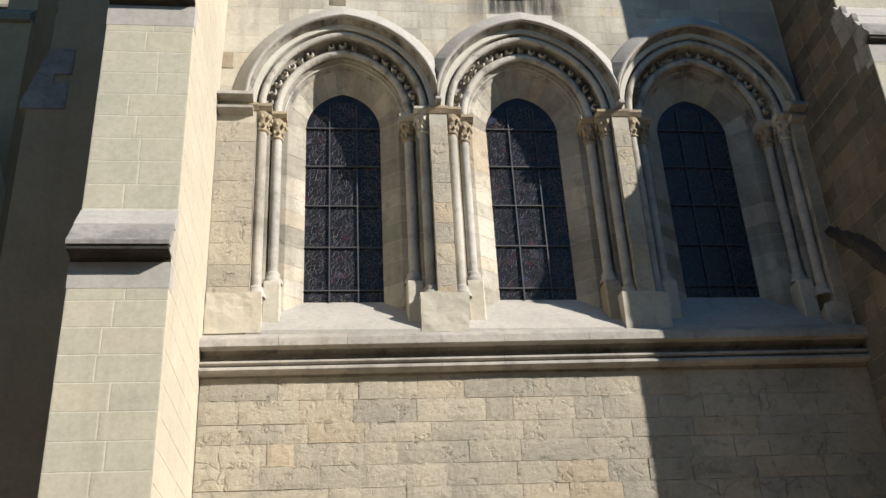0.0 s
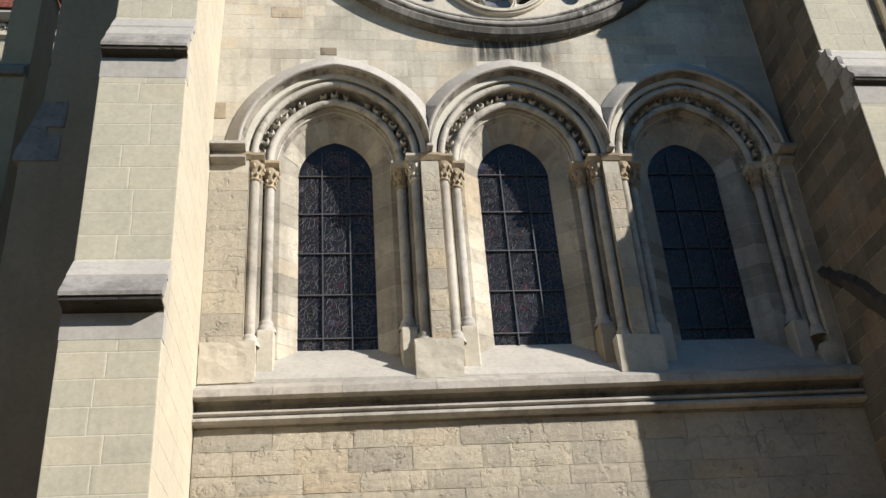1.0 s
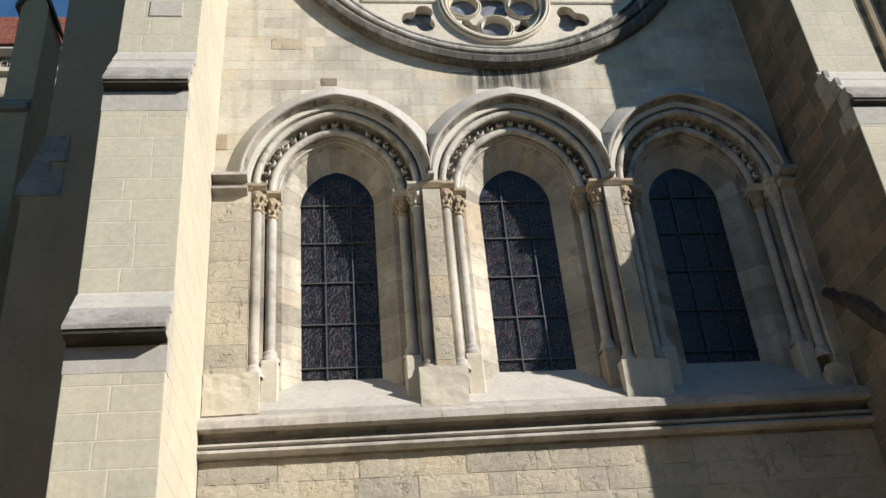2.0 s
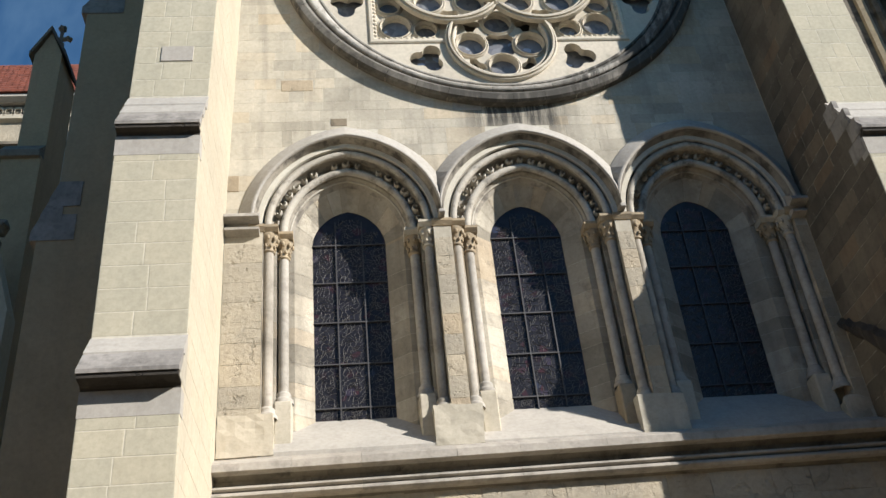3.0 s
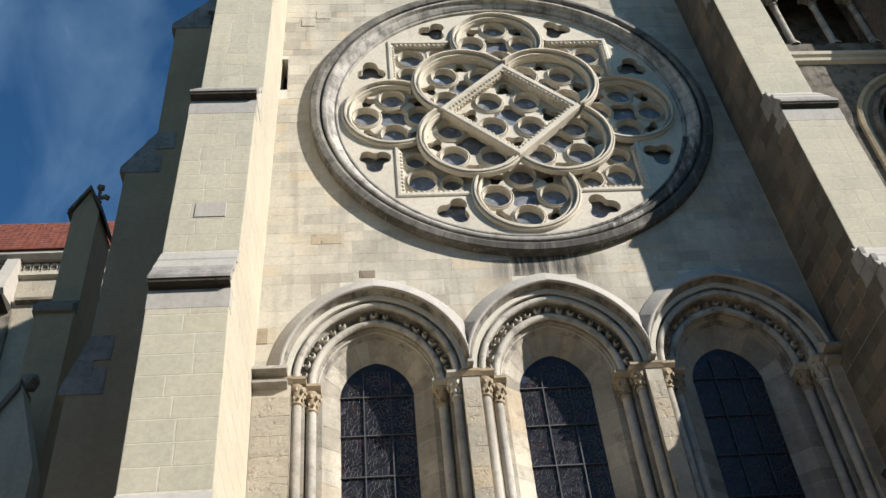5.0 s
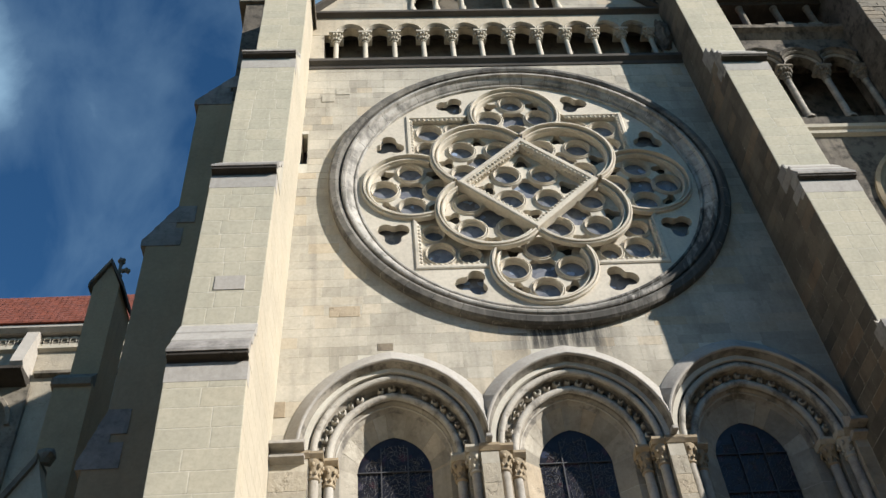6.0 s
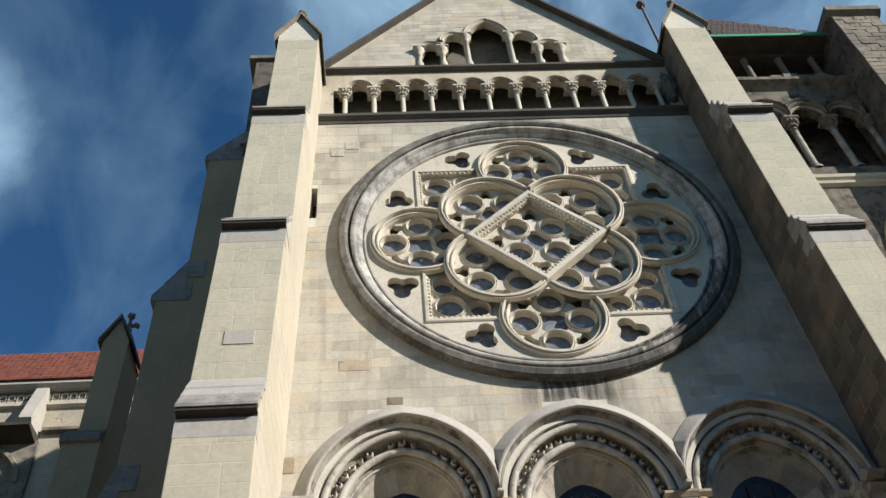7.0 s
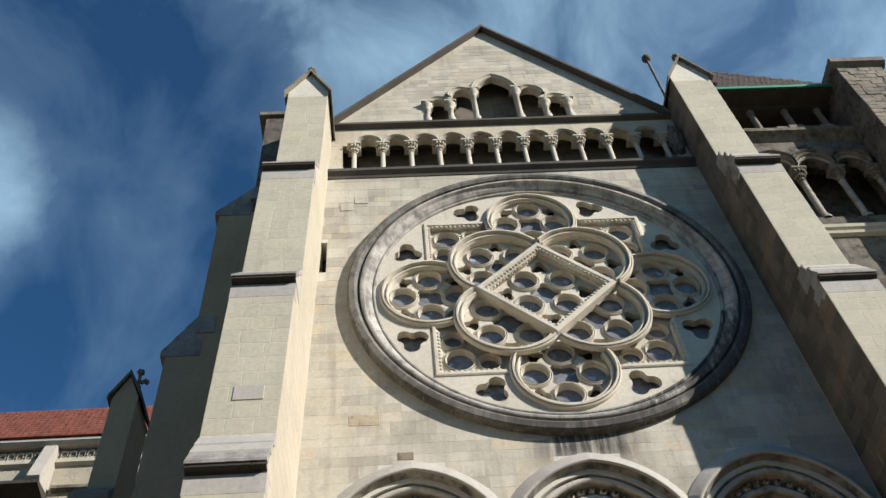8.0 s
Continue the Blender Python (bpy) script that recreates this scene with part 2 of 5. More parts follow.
M_TOWER = stone_mat("blackened_tower_stone", (0.20, 0.175, 0.14), (0.065, 0.058, 0.048), (0.22, 0.165, 0.11), grime=(0.03, 0.027, 0.023), grime_amt=0.9, bump=0.6, streak=0.7, vary=0.7, soil=0.08)
M_SIDE = stone_mat("old_grey_ashlar", (0.40, 0.31, 0.195), (0.31, 0.24, 0.15), (0.39, 0.29, 0.175), grime_amt=0.2, bump=0.15, streak=0.2, vary=0.4)
# Brown flank stone, darkened further to carry the flank's shade
M_FLANK = stone_mat("brown_flank_stone_with_shade", (0.175, 0.152, 0.117), (0.075, 0.068, 0.056), (0.225, 0.155, 0.098), grime=(0.04, 0.036, 0.03), grime_amt=0.45, bump=0.25, streak=0.4, vary=0.95)
M_LEAD = plain_mat("lead_came", (0.125, 0.122, 0.117), 0.6, 0.0)
M_IRON = plain_mat("iron_bar", (0.05, 0.05, 0.053), 0.6, 0.0)
M_TILE = plain_mat("red_roof_tile", (0.165, 0.045, 0.025), 0.85, 0.0, 0.45, 3.0)
M_BROWNTILE = plain_mat("brown_roof_tile", (0.048, 0.031, 0.023), 0.85, 0.0, 0.4, 5.0)
M_GREEN = plain_mat("green_edge_strip", (0.02, 0.22, 0.13), 0.6)
# Near-black sheet behind openings, colour in place of their shade
M_BACKSHADE = plain_mat("dark_back_shade", (0.05, 0.04, 0.03), 0.8)


def glass_mat(name, tint_a, tint_b, rough, red=2.2, gloss=0.5):
    m = bpy.data.materials.new(name)
    m.use_nodes = True
    nt = m.node_tree
    bsdf = nt.nodes["Principled BSDF"]
    pos = nt.nodes.new("ShaderNodeNewGeometry").outputs["Position"]
    v = nt.nodes.new("ShaderNodeTexVoronoi")
    v.inputs["Scale"].default_value = 9.0
    nt.links.new(pos, v.inputs["Vector"])
    sep = nt.nodes.new("ShaderNodeSeparateColor")
    nt.links.new(v.outputs["Color"], sep.inputs["Color"])
    r = ramp(nt.nodes, [(0.0, tint_a), (0.6, tint_b), (0.90, tint_a), (0.96, tuple(c * a for c, a in zip(tint_b, (red, 1.0, 1.0)))), (1.0, tuple(c * a for c, a in zip(tint_b, (1.4, 1.8, 2.4))))])
    nt.links.new(sep.outputs["Red"], r.inputs["Fac"])
    nt.links.new(r.outputs["Color"], bsdf.inputs["Base Color"])
    bsdf.inputs["Roughness"].default_value = rough
    bsdf.inputs["Specular IOR Level"].default_value = gloss
    b = nt.nodes.new("ShaderNodeBump")
    b.inputs["Strength"].default_value, b.inputs["Distance"].default_value = 0.12, 0.01
    nt.links.new(noise_node(nt, pos, 6.0, 3, 0.5), b.inputs["Height"])
    nt.links.new(b.outputs["Normal"], bsdf.inputs["Normal"])
    return m


M_GLASS = glass_mat("stained_glass", (0.008, 0.008, 0.012), (0.02, 0.02, 0.026), 0.34, 2.6, 0.3)
M_RGLASS = glass_mat("rose_glass", (0.13, 0.135, 0.15), (0.21, 0.215, 0.23), 0.2, 1.0)


# ---- mesh helpers ----
def thing(name, at=(0, 0, 0), **tags):
    ob = new(name)
    ob.location = at
    return tagged(ob, **tags)


def link_mesh(name, me, material, parent=None, label="", smooth=False):
    me.materials.clear()
    me.materials.append(material)
    if smooth:
        me.polygons.foreach_set("use_smooth", [True] * len(me.polygons))
    ob = new(name, me)
    if parent is not None:
        ob.parent = parent
        ob.matrix_parent_inverse = Matrix.Translation(-parent.location) if parent.type == "EMPTY" else Matrix()
    if label:
        ob["label"] = label
    return ob


def part(name, bm, material, parent=None, label="", smooth=False):
    """Links a bmesh, given in world coordinates, as one mesh object under a thing or part."""
    me = bpy.data.meshes.new(name)
    bm.to_mesh(me)
    bm.free()
    return link_mesh(name, me, material, parent, label, smooth)


def box(x0, x1, y0, y1, z0, z1, bevel=0.0, bm=None):
    b = bmesh.new()
    bmesh.ops.create_cube(b, size=1.0)
    for v in b.verts:
        v.co = Vector(((x0 + x1) / 2 + v.co.x * (x1 - x0), (y0 + y1) / 2 + v.co.y * (y1 - y0), (z0 + z1) / 2 + v.co.z * (z1 - z0)))
    if bevel:
        bmesh.ops.bevel(b, geom=b.edges[:], offset=bevel, segments=1, affect="EDGES")
    if bm is None:
        return b
    me = bpy.data.meshes.new("tmp")
    b.to_mesh(me)
    b.free()
    bm.from_mesh(me)
    bpy.data.meshes.remove(me)
    return bm


def prism_x(profile, x0, x1, bevel=0.0):
    """A closed profile of (y, z), drawn out along x."""
    bm = bmesh.new()
    n = len(profile)
    a = [bm.verts.new((x0, y, z)) for y, z in profile]
    b = [bm.verts.new((x1, y, z)) for y, z in profile]
    bm.faces.new(a)
    bm.faces.new(b[::-1])
    for i in range(n):
        bm.faces.new((a[i], b[i], b[(i + 1) % n], a[(i + 1) % n]))
    bmesh.ops.recalc_face_normals(bm, faces=bm.faces[:])
    if bevel:
        bmesh.ops.bevel(bm, geom=bm.edges[:], offset=bevel, segments=1, affect="EDGES")
    return bm


def plate(loops, y0, y1):
    """A slab in the plane of the facade: loops of (x, z), the first one its outline, the rest holes."""
    from mathutils.geometry import tessellate_polygon
    bm = bmesh.new()
    pts = [p for loop in loops for p in loop]
    tris = tessellate_polygon([[Vector((x, z, 0)) for x, z in loop] for loop in loops])
    f = [bm.verts.new((x, y0, z)) for x, z in pts]
    b = [bm.verts.new((x, y1, z)) for x, z in pts]
    for t in tris:
        try:
            bm.faces.new([f[i] for i in t])
            bm.faces.new([b[i] for i in reversed(t)])
        except ValueError:
            pass
    k = 0
    for loop in loops:
        n = len(loop)
        for i in range(n):
            j = (i + 1) % n
            try:
                bm.faces.new((f[k + i], f[k + j], b[k + j], b[k + i]))
            except ValueError:
                pass
        k += n
    bmesh.ops.recalc_face_normals(bm, faces=bm.faces[:])
    return bm


def circle(cx, cz, r, n=32, a0=0.0, a1=360.0, closed=True):
    m = n if closed else n + 1
    return [(cx + r * math.cos(radians(a0 + (a1 - a0) * i / n)), cz + r * math.sin(radians(a0 + (a1 - a0) * i / n))) for i in range(m)]


def sweep(rows_, closed_path=False, closed_profile=False):
    """A skin over rows of points; each row is one section."""
    bm = bmesh.new()
    vs = [[bm.verts.new(p) for p in row] for row in rows_]
    n, m = len(vs), len(vs[0])
    for i in range(n if closed_path else n - 1):
        for j in range(m if closed_profile else m - 1):
            a, b = vs[i], vs[(i + 1) % n]
            try:
                bm.faces.new((a[j], b[j], b[(j + 1) % m], a[(j + 1) % m]))
            except ValueError:
                pass
    if closed_profile and not closed_path:
        bm.faces.new(vs[0][::-1])
        bm.faces.new(vs[-1])
    bmesh.ops.recalc_face_normals(bm, faces=bm.faces[:])
    return bm


def lathe(profile, cx, cy, n=16):
    """(r, z) turned round an upright axis."""
    return sweep([[(cx + r * math.cos(2 * math.pi * i / n), cy + r * math.sin(2 * math.pi * i / n), z) for r, z in profile] for i in range(n)], closed_path=True)


def arch_pts(cx, zs, h, c, n=20):
    """A pointed arch of half width h, as (x, z) from the left springing to the right."""
    r = h + c
    top = math.acos(c / r)
    left = [(cx + c - r * math.cos(top * i / n), zs + r * math.sin(top * i / n)) for i in range(n + 1)]
    right = [(2 * cx - x, z) for x, z in left[-2::-1]]
    return left + right


def arch_sweep(cx, zs, c, profile, n=20):
    """profile: (half width, y); the section follows the arch."""
    cols = [arch_pts(cx, zs, p[0], p[2] if len(p) > 2 else c, n) for p in profile]
    return sweep([[(cols[j][i][0], profile[j][1], cols[j][i][1]) for j in range(len(profile))] for i in range(2 * n + 1)])


def arc_profile(ch, cy, r, a0, a1, n=6):
    return [(ch + r * math.cos(radians(a0 + (a1 - a0) * i / n)), cy + r * math.sin(radians(a0 + (a1 - a0) * i / n))) for i in range(n + 1)]


def ring_sweep(cx, cz, profile, n=96, a0=0.0, a1=360.0):
    """profile: (radius, y) round a centre in the facade's plane."""
    full = abs(a1 - a0 - 360) < 1e-6
    rows_ = []
    for i in range(n if full else n + 1):
        a = radians(a0 + (a1 - a0) * i / n)
        rows_.append([(cx + r * math.cos(a), y, cz + r * math.sin(a)) for r, y in profile])
    return sweep(rows_, closed_path=full)


rng = random.Random(7)

# ---- setting ----
XL, XR = -1.95, 8.5              # facade between the buttresses
SILL, SPRING = 7.2, 11.5
WIN_X = (0.17, 3.43, 6.67)
PC = 0.22                        # how far the arches are pointed
GLASS_Y, GLASS_H = 0.77, 0.655
SAG = 0.010                      # the sills and the string course rise a little along the wall
ROSE_X, ROSE_Z, ROSE_R = 3.42, 18.6, 3.84

ground = part("ground", box(-900, 900, -900, 900, -0.5, 0.0), plain_mat("paved_ground", (0.19, 0.152, 0.10), 0.9, 0, 0.3, 2.0))
tagged(ground, "grey paved ground round the church", "ground", kind="structure")

# Unseen plain walls, added on three sides to cut low sky light
M_SKYBLOCK = stone_mat("sky_block_plaster", (0.25, 0.215, 0.155), (0.18, 0.155, 0.115), (0.26, 0.215, 0.15), island=True)
for nm, dims in (("wall_square_south", (-70, 70, -34, -33, 0, 17)), ("wall_square_west", (-71, -70, -33, 40, 0, 22)), ("wall_square_east", (70, 71, -33, 40, 0, 18))):
    tagged(part(nm, box(*dims), M_SKYBLOCK), "unseen plain walls added to cut sky light", "wall", kind="structure")

# wall behind the stones, with the openings through it
outline = [(XL - 0.4, 0.0), (XR + 0.4, 0.0), (XR + 0.4, 23.45), (XL - 0.4, 23.45)]
holes = []
for cx in WIN_X:
    arch = arch_pts(cx, SPRING, 1.50, PC, 16)
    wr = 1.585 if cx > 6 else 1.50
    holes.append(arch + ([(cx + wr, SPRING - 0.02)] if cx > 6 else []) + [(cx + wr, SILL + 0.1), (cx - 1.50, SILL + 0.1)])
holes.append(circle(ROSE_X, ROSE_Z, 4.25, 72))
holes.append([(-1.77, 19.45), (-1.59, 19.45), (-1.59, 20.6), (-1.77, 20.6)])
wall = part("wall_south", plate([outline] + holes, 0.0, 0.85), M_MORTAR)
tagged(wall, "pale sandstone ashlar wall of a church transept", "wall", kind="structure")
part("slot_back", box(-1.9, -1.45, 0.55, 0.6, 19.3, 20.8), M_BACKSHADE, wall, "dark sheet standing for shade in a narrow slot")


# ---- string course ----
def string_course():
    ob = thing("string_course", (3.3, 0, 6.8), label="moulded grey sandstone string course under the windows", category="moulding", kind="structure")
    prof = [(0.05, SILL + 0.15), (-0.02, SILL + 0.10), (-0.25, SILL - 0.03), (-0.29, SILL - 0.07), (-0.30, SILL - 0.19), (-0.26, SILL - 0.205), (-0.15, SILL - 0.21), (-0.05, SILL - 0.26), (-0.04, SILL - 0.35),
            (-0.14, SILL - 0.365), (-0.185, SILL - 0.385), (-0.19, SILL - 0.415), (-0.16, SILL - 0.435), (-0.09, SILL - 0.44), (-0.09, SILL - 0.46), (-0.17, SILL - 0.47), (-0.215, SILL - 0.50), (-0.22, SILL - 0.535), (-0.18, SILL - 0.57),
            (-0.07, SILL - 0.58), (-0.03, SILL - 0.62), (0.05, SILL - 0.65)]
    xs = [XL - 0.02]
    while xs[-1] < XR - 1.0:
        xs.append(xs[-1] + rng.uniform(0.9, 1.7))
    xs[-1] = XR + 0.02
    for a, b in zip(xs, xs[1:]):
        bm = prism_x(prof, a + 0.002, b - 0.002)
        for v in bm.verts:
            v.co.z += SAG * (v.co.x - 3.3)
        part("course_stone", bm, M_STRING, ob)
    return ob


string_course()
# Dark strips put shade, along with soot, into the string course hollows
hollow = thing("soot_crust", (3.3, 0, 6.9), label="dark strips for soot and shade in the hollows of the string course", category="soot", kind="structure")
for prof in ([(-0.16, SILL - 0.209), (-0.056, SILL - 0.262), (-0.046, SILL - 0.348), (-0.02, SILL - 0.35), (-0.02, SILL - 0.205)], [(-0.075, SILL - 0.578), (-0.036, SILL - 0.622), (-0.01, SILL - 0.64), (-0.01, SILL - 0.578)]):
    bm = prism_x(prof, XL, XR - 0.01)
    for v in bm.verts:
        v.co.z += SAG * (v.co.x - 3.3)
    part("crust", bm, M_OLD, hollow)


# ---- windows ----
def shaft(cx, cy, z0, z1, r, parent, stained):
    base = [(r * 1.9, z0), (r * 1.9, z0 + 0.05), (r * 1.65, z0 + 0.09), (r * 1.35, z0 + 0.11), (r * 1.5, z0 + 0.15), (r * 1.3, z0 + 0.19), (r, z0 + 0.21)]
    part("shaft_base", lathe(base, cx, cy, 14), M_SHAFT, parent, smooth=True)
    part("shaft", lathe([(r, z0 + 0.2), (r * 1.02, (z0 + z1) / 2), (r, z1 - 0.35)], cx, cy, 14), M_SHAFT, parent, smooth=True)
    cap = [(r, z1 - 0.37), (r * 1.35, z1 - 0.355), (r * 1.35, z1 - 0.33), (r * 1.05, z1 - 0.315), (r * 1.15, z1 - 0.22), (r * 1.5, z1 - 0.12), (r * 1.9, z1 - 0.05), (r * 1.9, z1)]
    c = part("capital", lathe(cap, cx, cy, 14), M_OCHRE if stained else M_CARVE, parent, smooth=True)
    for k in range(8):
        a = 2 * math.pi * (k + 0.5) / 8
        for lvl, (rr, zz, s) in enumerate(((1.35, -0.25, 0.85), (1.85, -0.11, 1.1))):
            bm = bmesh.new()
            bmesh.ops.create_icosphere(bm, subdivisions=1, radius=r * 0.42 * s)
            aa = a + lvl * math.pi / 8
            bmesh.ops.transform(bm, matrix=Matrix.Translation((cx + math.cos(aa) * r * rr, cy + math.sin(aa) * r * rr, z1 + zz)) @ Matrix.Rotation(aa, 4, "Z") @ Matrix.Diagonal((0.7, 0.85, 1.5, 1)), verts=bm.verts[:])
            part("leaf", bm, M_OCHRE if stained else M_CARVE, c, smooth=True)


def lead_net(cx, z0, z1, hw, y, seed):
    """Thin cames in an uneven net inside one glass panel."""
    r = random.Random(seed)
    bm = bmesh.new()
    w, h = 2 * hw, z1 - z0
    nx, nz = max(3, round(w / 0.072)), max(4, round(h / 0.075))
    g = [[(cx - hw + w * (i + (r.uniform(-0.42, 0.42) if 0 < i < nx else 0)) / nx, z0 + h * (k + (r.uniform(-0.42, 0.42) if 0 < k < nz else 0)) / nz) for i in range(nx + 1)] for k in range(nz + 1)]
    def strip(p, q):
        dx, dz = q[0] - p[0], q[1] - p[1]
        L = math.hypot(dx, dz)
        if L < 0.01:
            return
        t = 0.0033
        ox, oz = -dz / L * t, dx / L * t
        v = [bm.verts.new((px_, yy, pz_)) for px_, yy, pz_ in ((p[0] + ox, y, p[1] + oz), (p[0], y - 0.006, p[1]), (p[0] - ox, y, p[1] - oz), (q[0] - ox, y, q[1] - oz), (q[0], y - 0.006, q[1]), (q[0] + ox, y, q[1] + oz))]
        bm.faces.new((v[0], v[1], v[4], v[5]))
        bm.faces.new((v[1], v[2], v[3], v[4]))
    mx, mz, mr = cx + r.uniform(-0.02, 0.02), (z0 + z1) / 2 + r.uniform(-0.05, 0.05), min(hw, h / 2) * r.uniform(0.78, 0.92)
    def outside(p, q):
        if math.hypot((p[0] + q[0]) / 2 - mx, (p[1] + q[1]) / 2 - mz) > mr:
            strip(p, q)
    for k in range(nz + 1):
        for i in range(nx + 1):
            if i < nx and 0 < k < nz and r.random() < 0.62:
                outside(g[k][i], g[k][i + 1])
            if k < nz and 0 < i < nx and r.random() < 0.8:
                outside(g[k][i], g[k + 1][i])
            if i < nx and k < nz and r.random() < 0.3:
                outside(g[k][i], g[k + 1][i + 1])
    # a medallion: uneven rings of cames joined by bent spokes
    rings = []
    for f in (1.0, 0.62, 0.25):
        m = 14 if f > 0.6 else 8
        rings.append([(mx + mr * f * r.uniform(0.9, 1.08) * math.cos(2 * math.pi * q / m + f), mz + mr * f * r.uniform(0.9, 1.15) * math.sin(2 * math.pi * q / m + f)) for q in range(m)])
    for ring in rings:
        for q in range(len(ring)):
            if r.random() < 0.7:
                strip(ring[q], ring[(q + 1) % len(ring)])
    for a, b in zip(rings, rings[1:]):
        for q in range(len(a)):
            if r.random() < 0.75:
                strip(a[q], b[int(q * len(b) / len(a))])
    return bm


def clip_to_bay(bm, cx):
    """Mitres an arch against its neighbours half-way between the windows."""
    mids = [(a + b) / 2 for a, b in zip(WIN_X, WIN_X[1:])]
    for v in bm.verts:
        for m in mids:
            v.co.x = min(v.co.x, m) if cx < m else max(v.co.x, m)
    return bm


def window(i, cx):
    GLASS_Z0 = 8.12 + SAG * (cx - 0.17)
    ob = thing("window_%d" % (i + 1), (cx, 0.8, GLASS_Z0), label="tall pointed stained-glass window between clustered stone shafts", category="window", group="windows under the rose", kind="structure")
    # hood: sloping top, then a hollow underside
    hood = [(1.91, 0.0, 0.30), (1.885, -0.035, 0.30), (1.685, -0.185), (1.655, -0.195), (1.635, -0.175), (1.63, -0.14)]
    part("hood_mould", clip_to_bay(arch_sweep(cx, SPRING, PC, hood), cx), M_NEW, ob, "pale grey sloping hood mould")
    # orders of the arch: a deep soffit, a beaded hollow and a chamfer
    prof = [(1.632, -0.15), (1.605, -0.05), (1.575, 0.03), (1.54, 0.06), (1.50, 0.06), (1.475, 0.10), (1.44, 0.135), (1.40, 0.14), (1.375, 0.17), (1.365, 0.27), (1.33, 0.335), (1.25, 0.345), (1.20, 0.31), (1.16, 0.33), (1.09, 0.36), (1.055, 0.42), (1.03, 0.47), (0.97, 0.53)]
    part("arch_soffit", clip_to_bay(arch_sweep(cx, SPRING, PC, prof[:8]), cx), M_SOFFIT, ob, "soffit under the hood, darkened for soot and shade")
    part("arch_moulding", arch_sweep(cx, SPRING, PC, prof[7:]), M_GRIME_SHADE, ob, "hollowed arch mouldings, darkened for dirt and shade")
    for h, y, r in ((1.515, 0.045, 0.022), (1.40, 0.075, 0.062), (1.145, 0.275, 0.07), (1.045, 0.43, 0.02)):
        part("arch_roll", arch_sweep(cx, SPRING, PC, arc_profile(h, y, r, 100, -190, 9)), M_ROLL, ob, "worn pale roll moulding", smooth=True)
    cols = [arch_pts(cx, SPRING, h, c, 24) for h, c in ((0.975, PC), (0.665, 0.15), (0.665, 0.15))]
    ys = (0.535, GLASS_Y + 0.005, GLASS_Y + 0.15)
    part("splay_core", sweep([[(cols[j][k][0], ys[j] + 0.012, cols[j][k][1] + 0.008) for j in range(3)] for k in range(49)]), M_JOINT, ob)
    k = 0
    while k < 48:
        m = min(48, k + rng.choice((4, 5, 6)))
        rows_ = []
        for q in range(k, m + 1):
            e = 0.06 if q == k else (-0.06 if q == m else 0.0)
            q2 = min(48, max(0, q + (1 if e > 0 else -1)))
            rows_.append([(cols[j][q][0] + (cols[j][q2][0] - cols[j][q][0]) * abs(e), ys[j], cols[j][q][1] + (cols[j][q2][1] - cols[j][q][1]) * abs(e)) for j in range(3)])
        part("voussoir", sweep(rows_), M_SPLAY, ob)
        k = m
    # ornament beads in the hollow
    me = bpy.data.meshes.new("bead")
    bm = ring_sweep(0, 0, [(0.072, 0.05), (0.066, -0.03), (0.048, -0.06), (0.028, -0.03), (0.024, 0.05)], 7, 30, 300)
    bm.to_mesh(me)
    bm.free()
    me.materials.append(M_ROLL)
    pts = arch_pts(cx, SPRING, 1.275, PC, 10)
    for k in range(1, len(pts) - 1):
        x, z = pts[k]
        if rng.random() < 0.12:
            continue
        b = new("bead", me)
        b.parent, b.matrix_parent_inverse = ob, Matrix.Translation(-ob.location)
        b.matrix_basis = pose(x, 0.235, z, 0, math.degrees(-math.atan2(z - SPRING, x - cx)) + rng.uniform(-35, 35), 0) @ Matrix.Diagonal((rng.uniform(0.7, 1.2), rng.uniform(0.7, 1.2), rng.uniform(0.7, 1.3), 1))
    # jambs
    zj = SPRING
    for s in (-1, 1):
        w = 0.09 if (i == 2 and s > 0) else 0.0
        jam = [(1.47 + w, 0.85), (1.47 + w, -0.006), (1.47 + w, 0.30), (1.26 + w, 0.30), (1.26 + w, 0.53), (0.97, 0.53), (0.66, GLASS_Y), (0.66, GLASS_Y + 0.15), (1.47, GLASS_Y + 0.15)]
        zs = [SILL + 0.05]
        while zs[-1] < zj - 0.55:
            zs.append(zs[-1] + rng.uniform(0.24, 0.44))
        zs[-1] = zj
        for a, b in zip(zs, zs[1:]):
            bm = bmesh.new()
            lo = [bm.verts.new((cx + s * h, y, a)) for h, y in jam[1:-1]]
            hi = [bm.verts.new((cx + s * h, y, b - 0.005)) for h, y in jam[1:-1]]
            for k in range(len(lo) - 1):
                bm.faces.new((lo[k], lo[k + 1], hi[k + 1], hi[k]))
            bmesh.ops.recalc_face_normals(bm, faces=bm.faces[:])
            part("jamb_stone", bm, M_SPLAY, ob)
        lo = [(cx + s * (h + 0.012), y + 0.012) for h, y in jam[1:-1]]
        part('jamb_core', sweep([[(x, y, z) for x, y in lo] for z in (SILL, SPRING)]), M_MORTAR, ob)
        outer, inner = cx + s * (1.385 + w), cx + s * (1.145 + w)
        stained = (s < 0) or i == 1
        shaft(outer, 0.17, 7.93, SPRING - 0.12, 0.085, ob, stained)
        shaft(inner, 0.40, 8.28, SPRING - 0.12, 0.085, ob, True)
        for xx, yy in ((outer, 0.15), (inner, 0.38)):
            part("abacus", prism_x([(yy - 0.19, SPRING - 0.05), (yy - 0.19, SPRING), (yy + 0.2, SPRING), (yy + 0.2, SPRING - 0.12), (yy - 0.13, SPRING - 0.12)], xx - 0.17, xx + 0.17), M_OCHRE if stained else M_CARVE, ob)
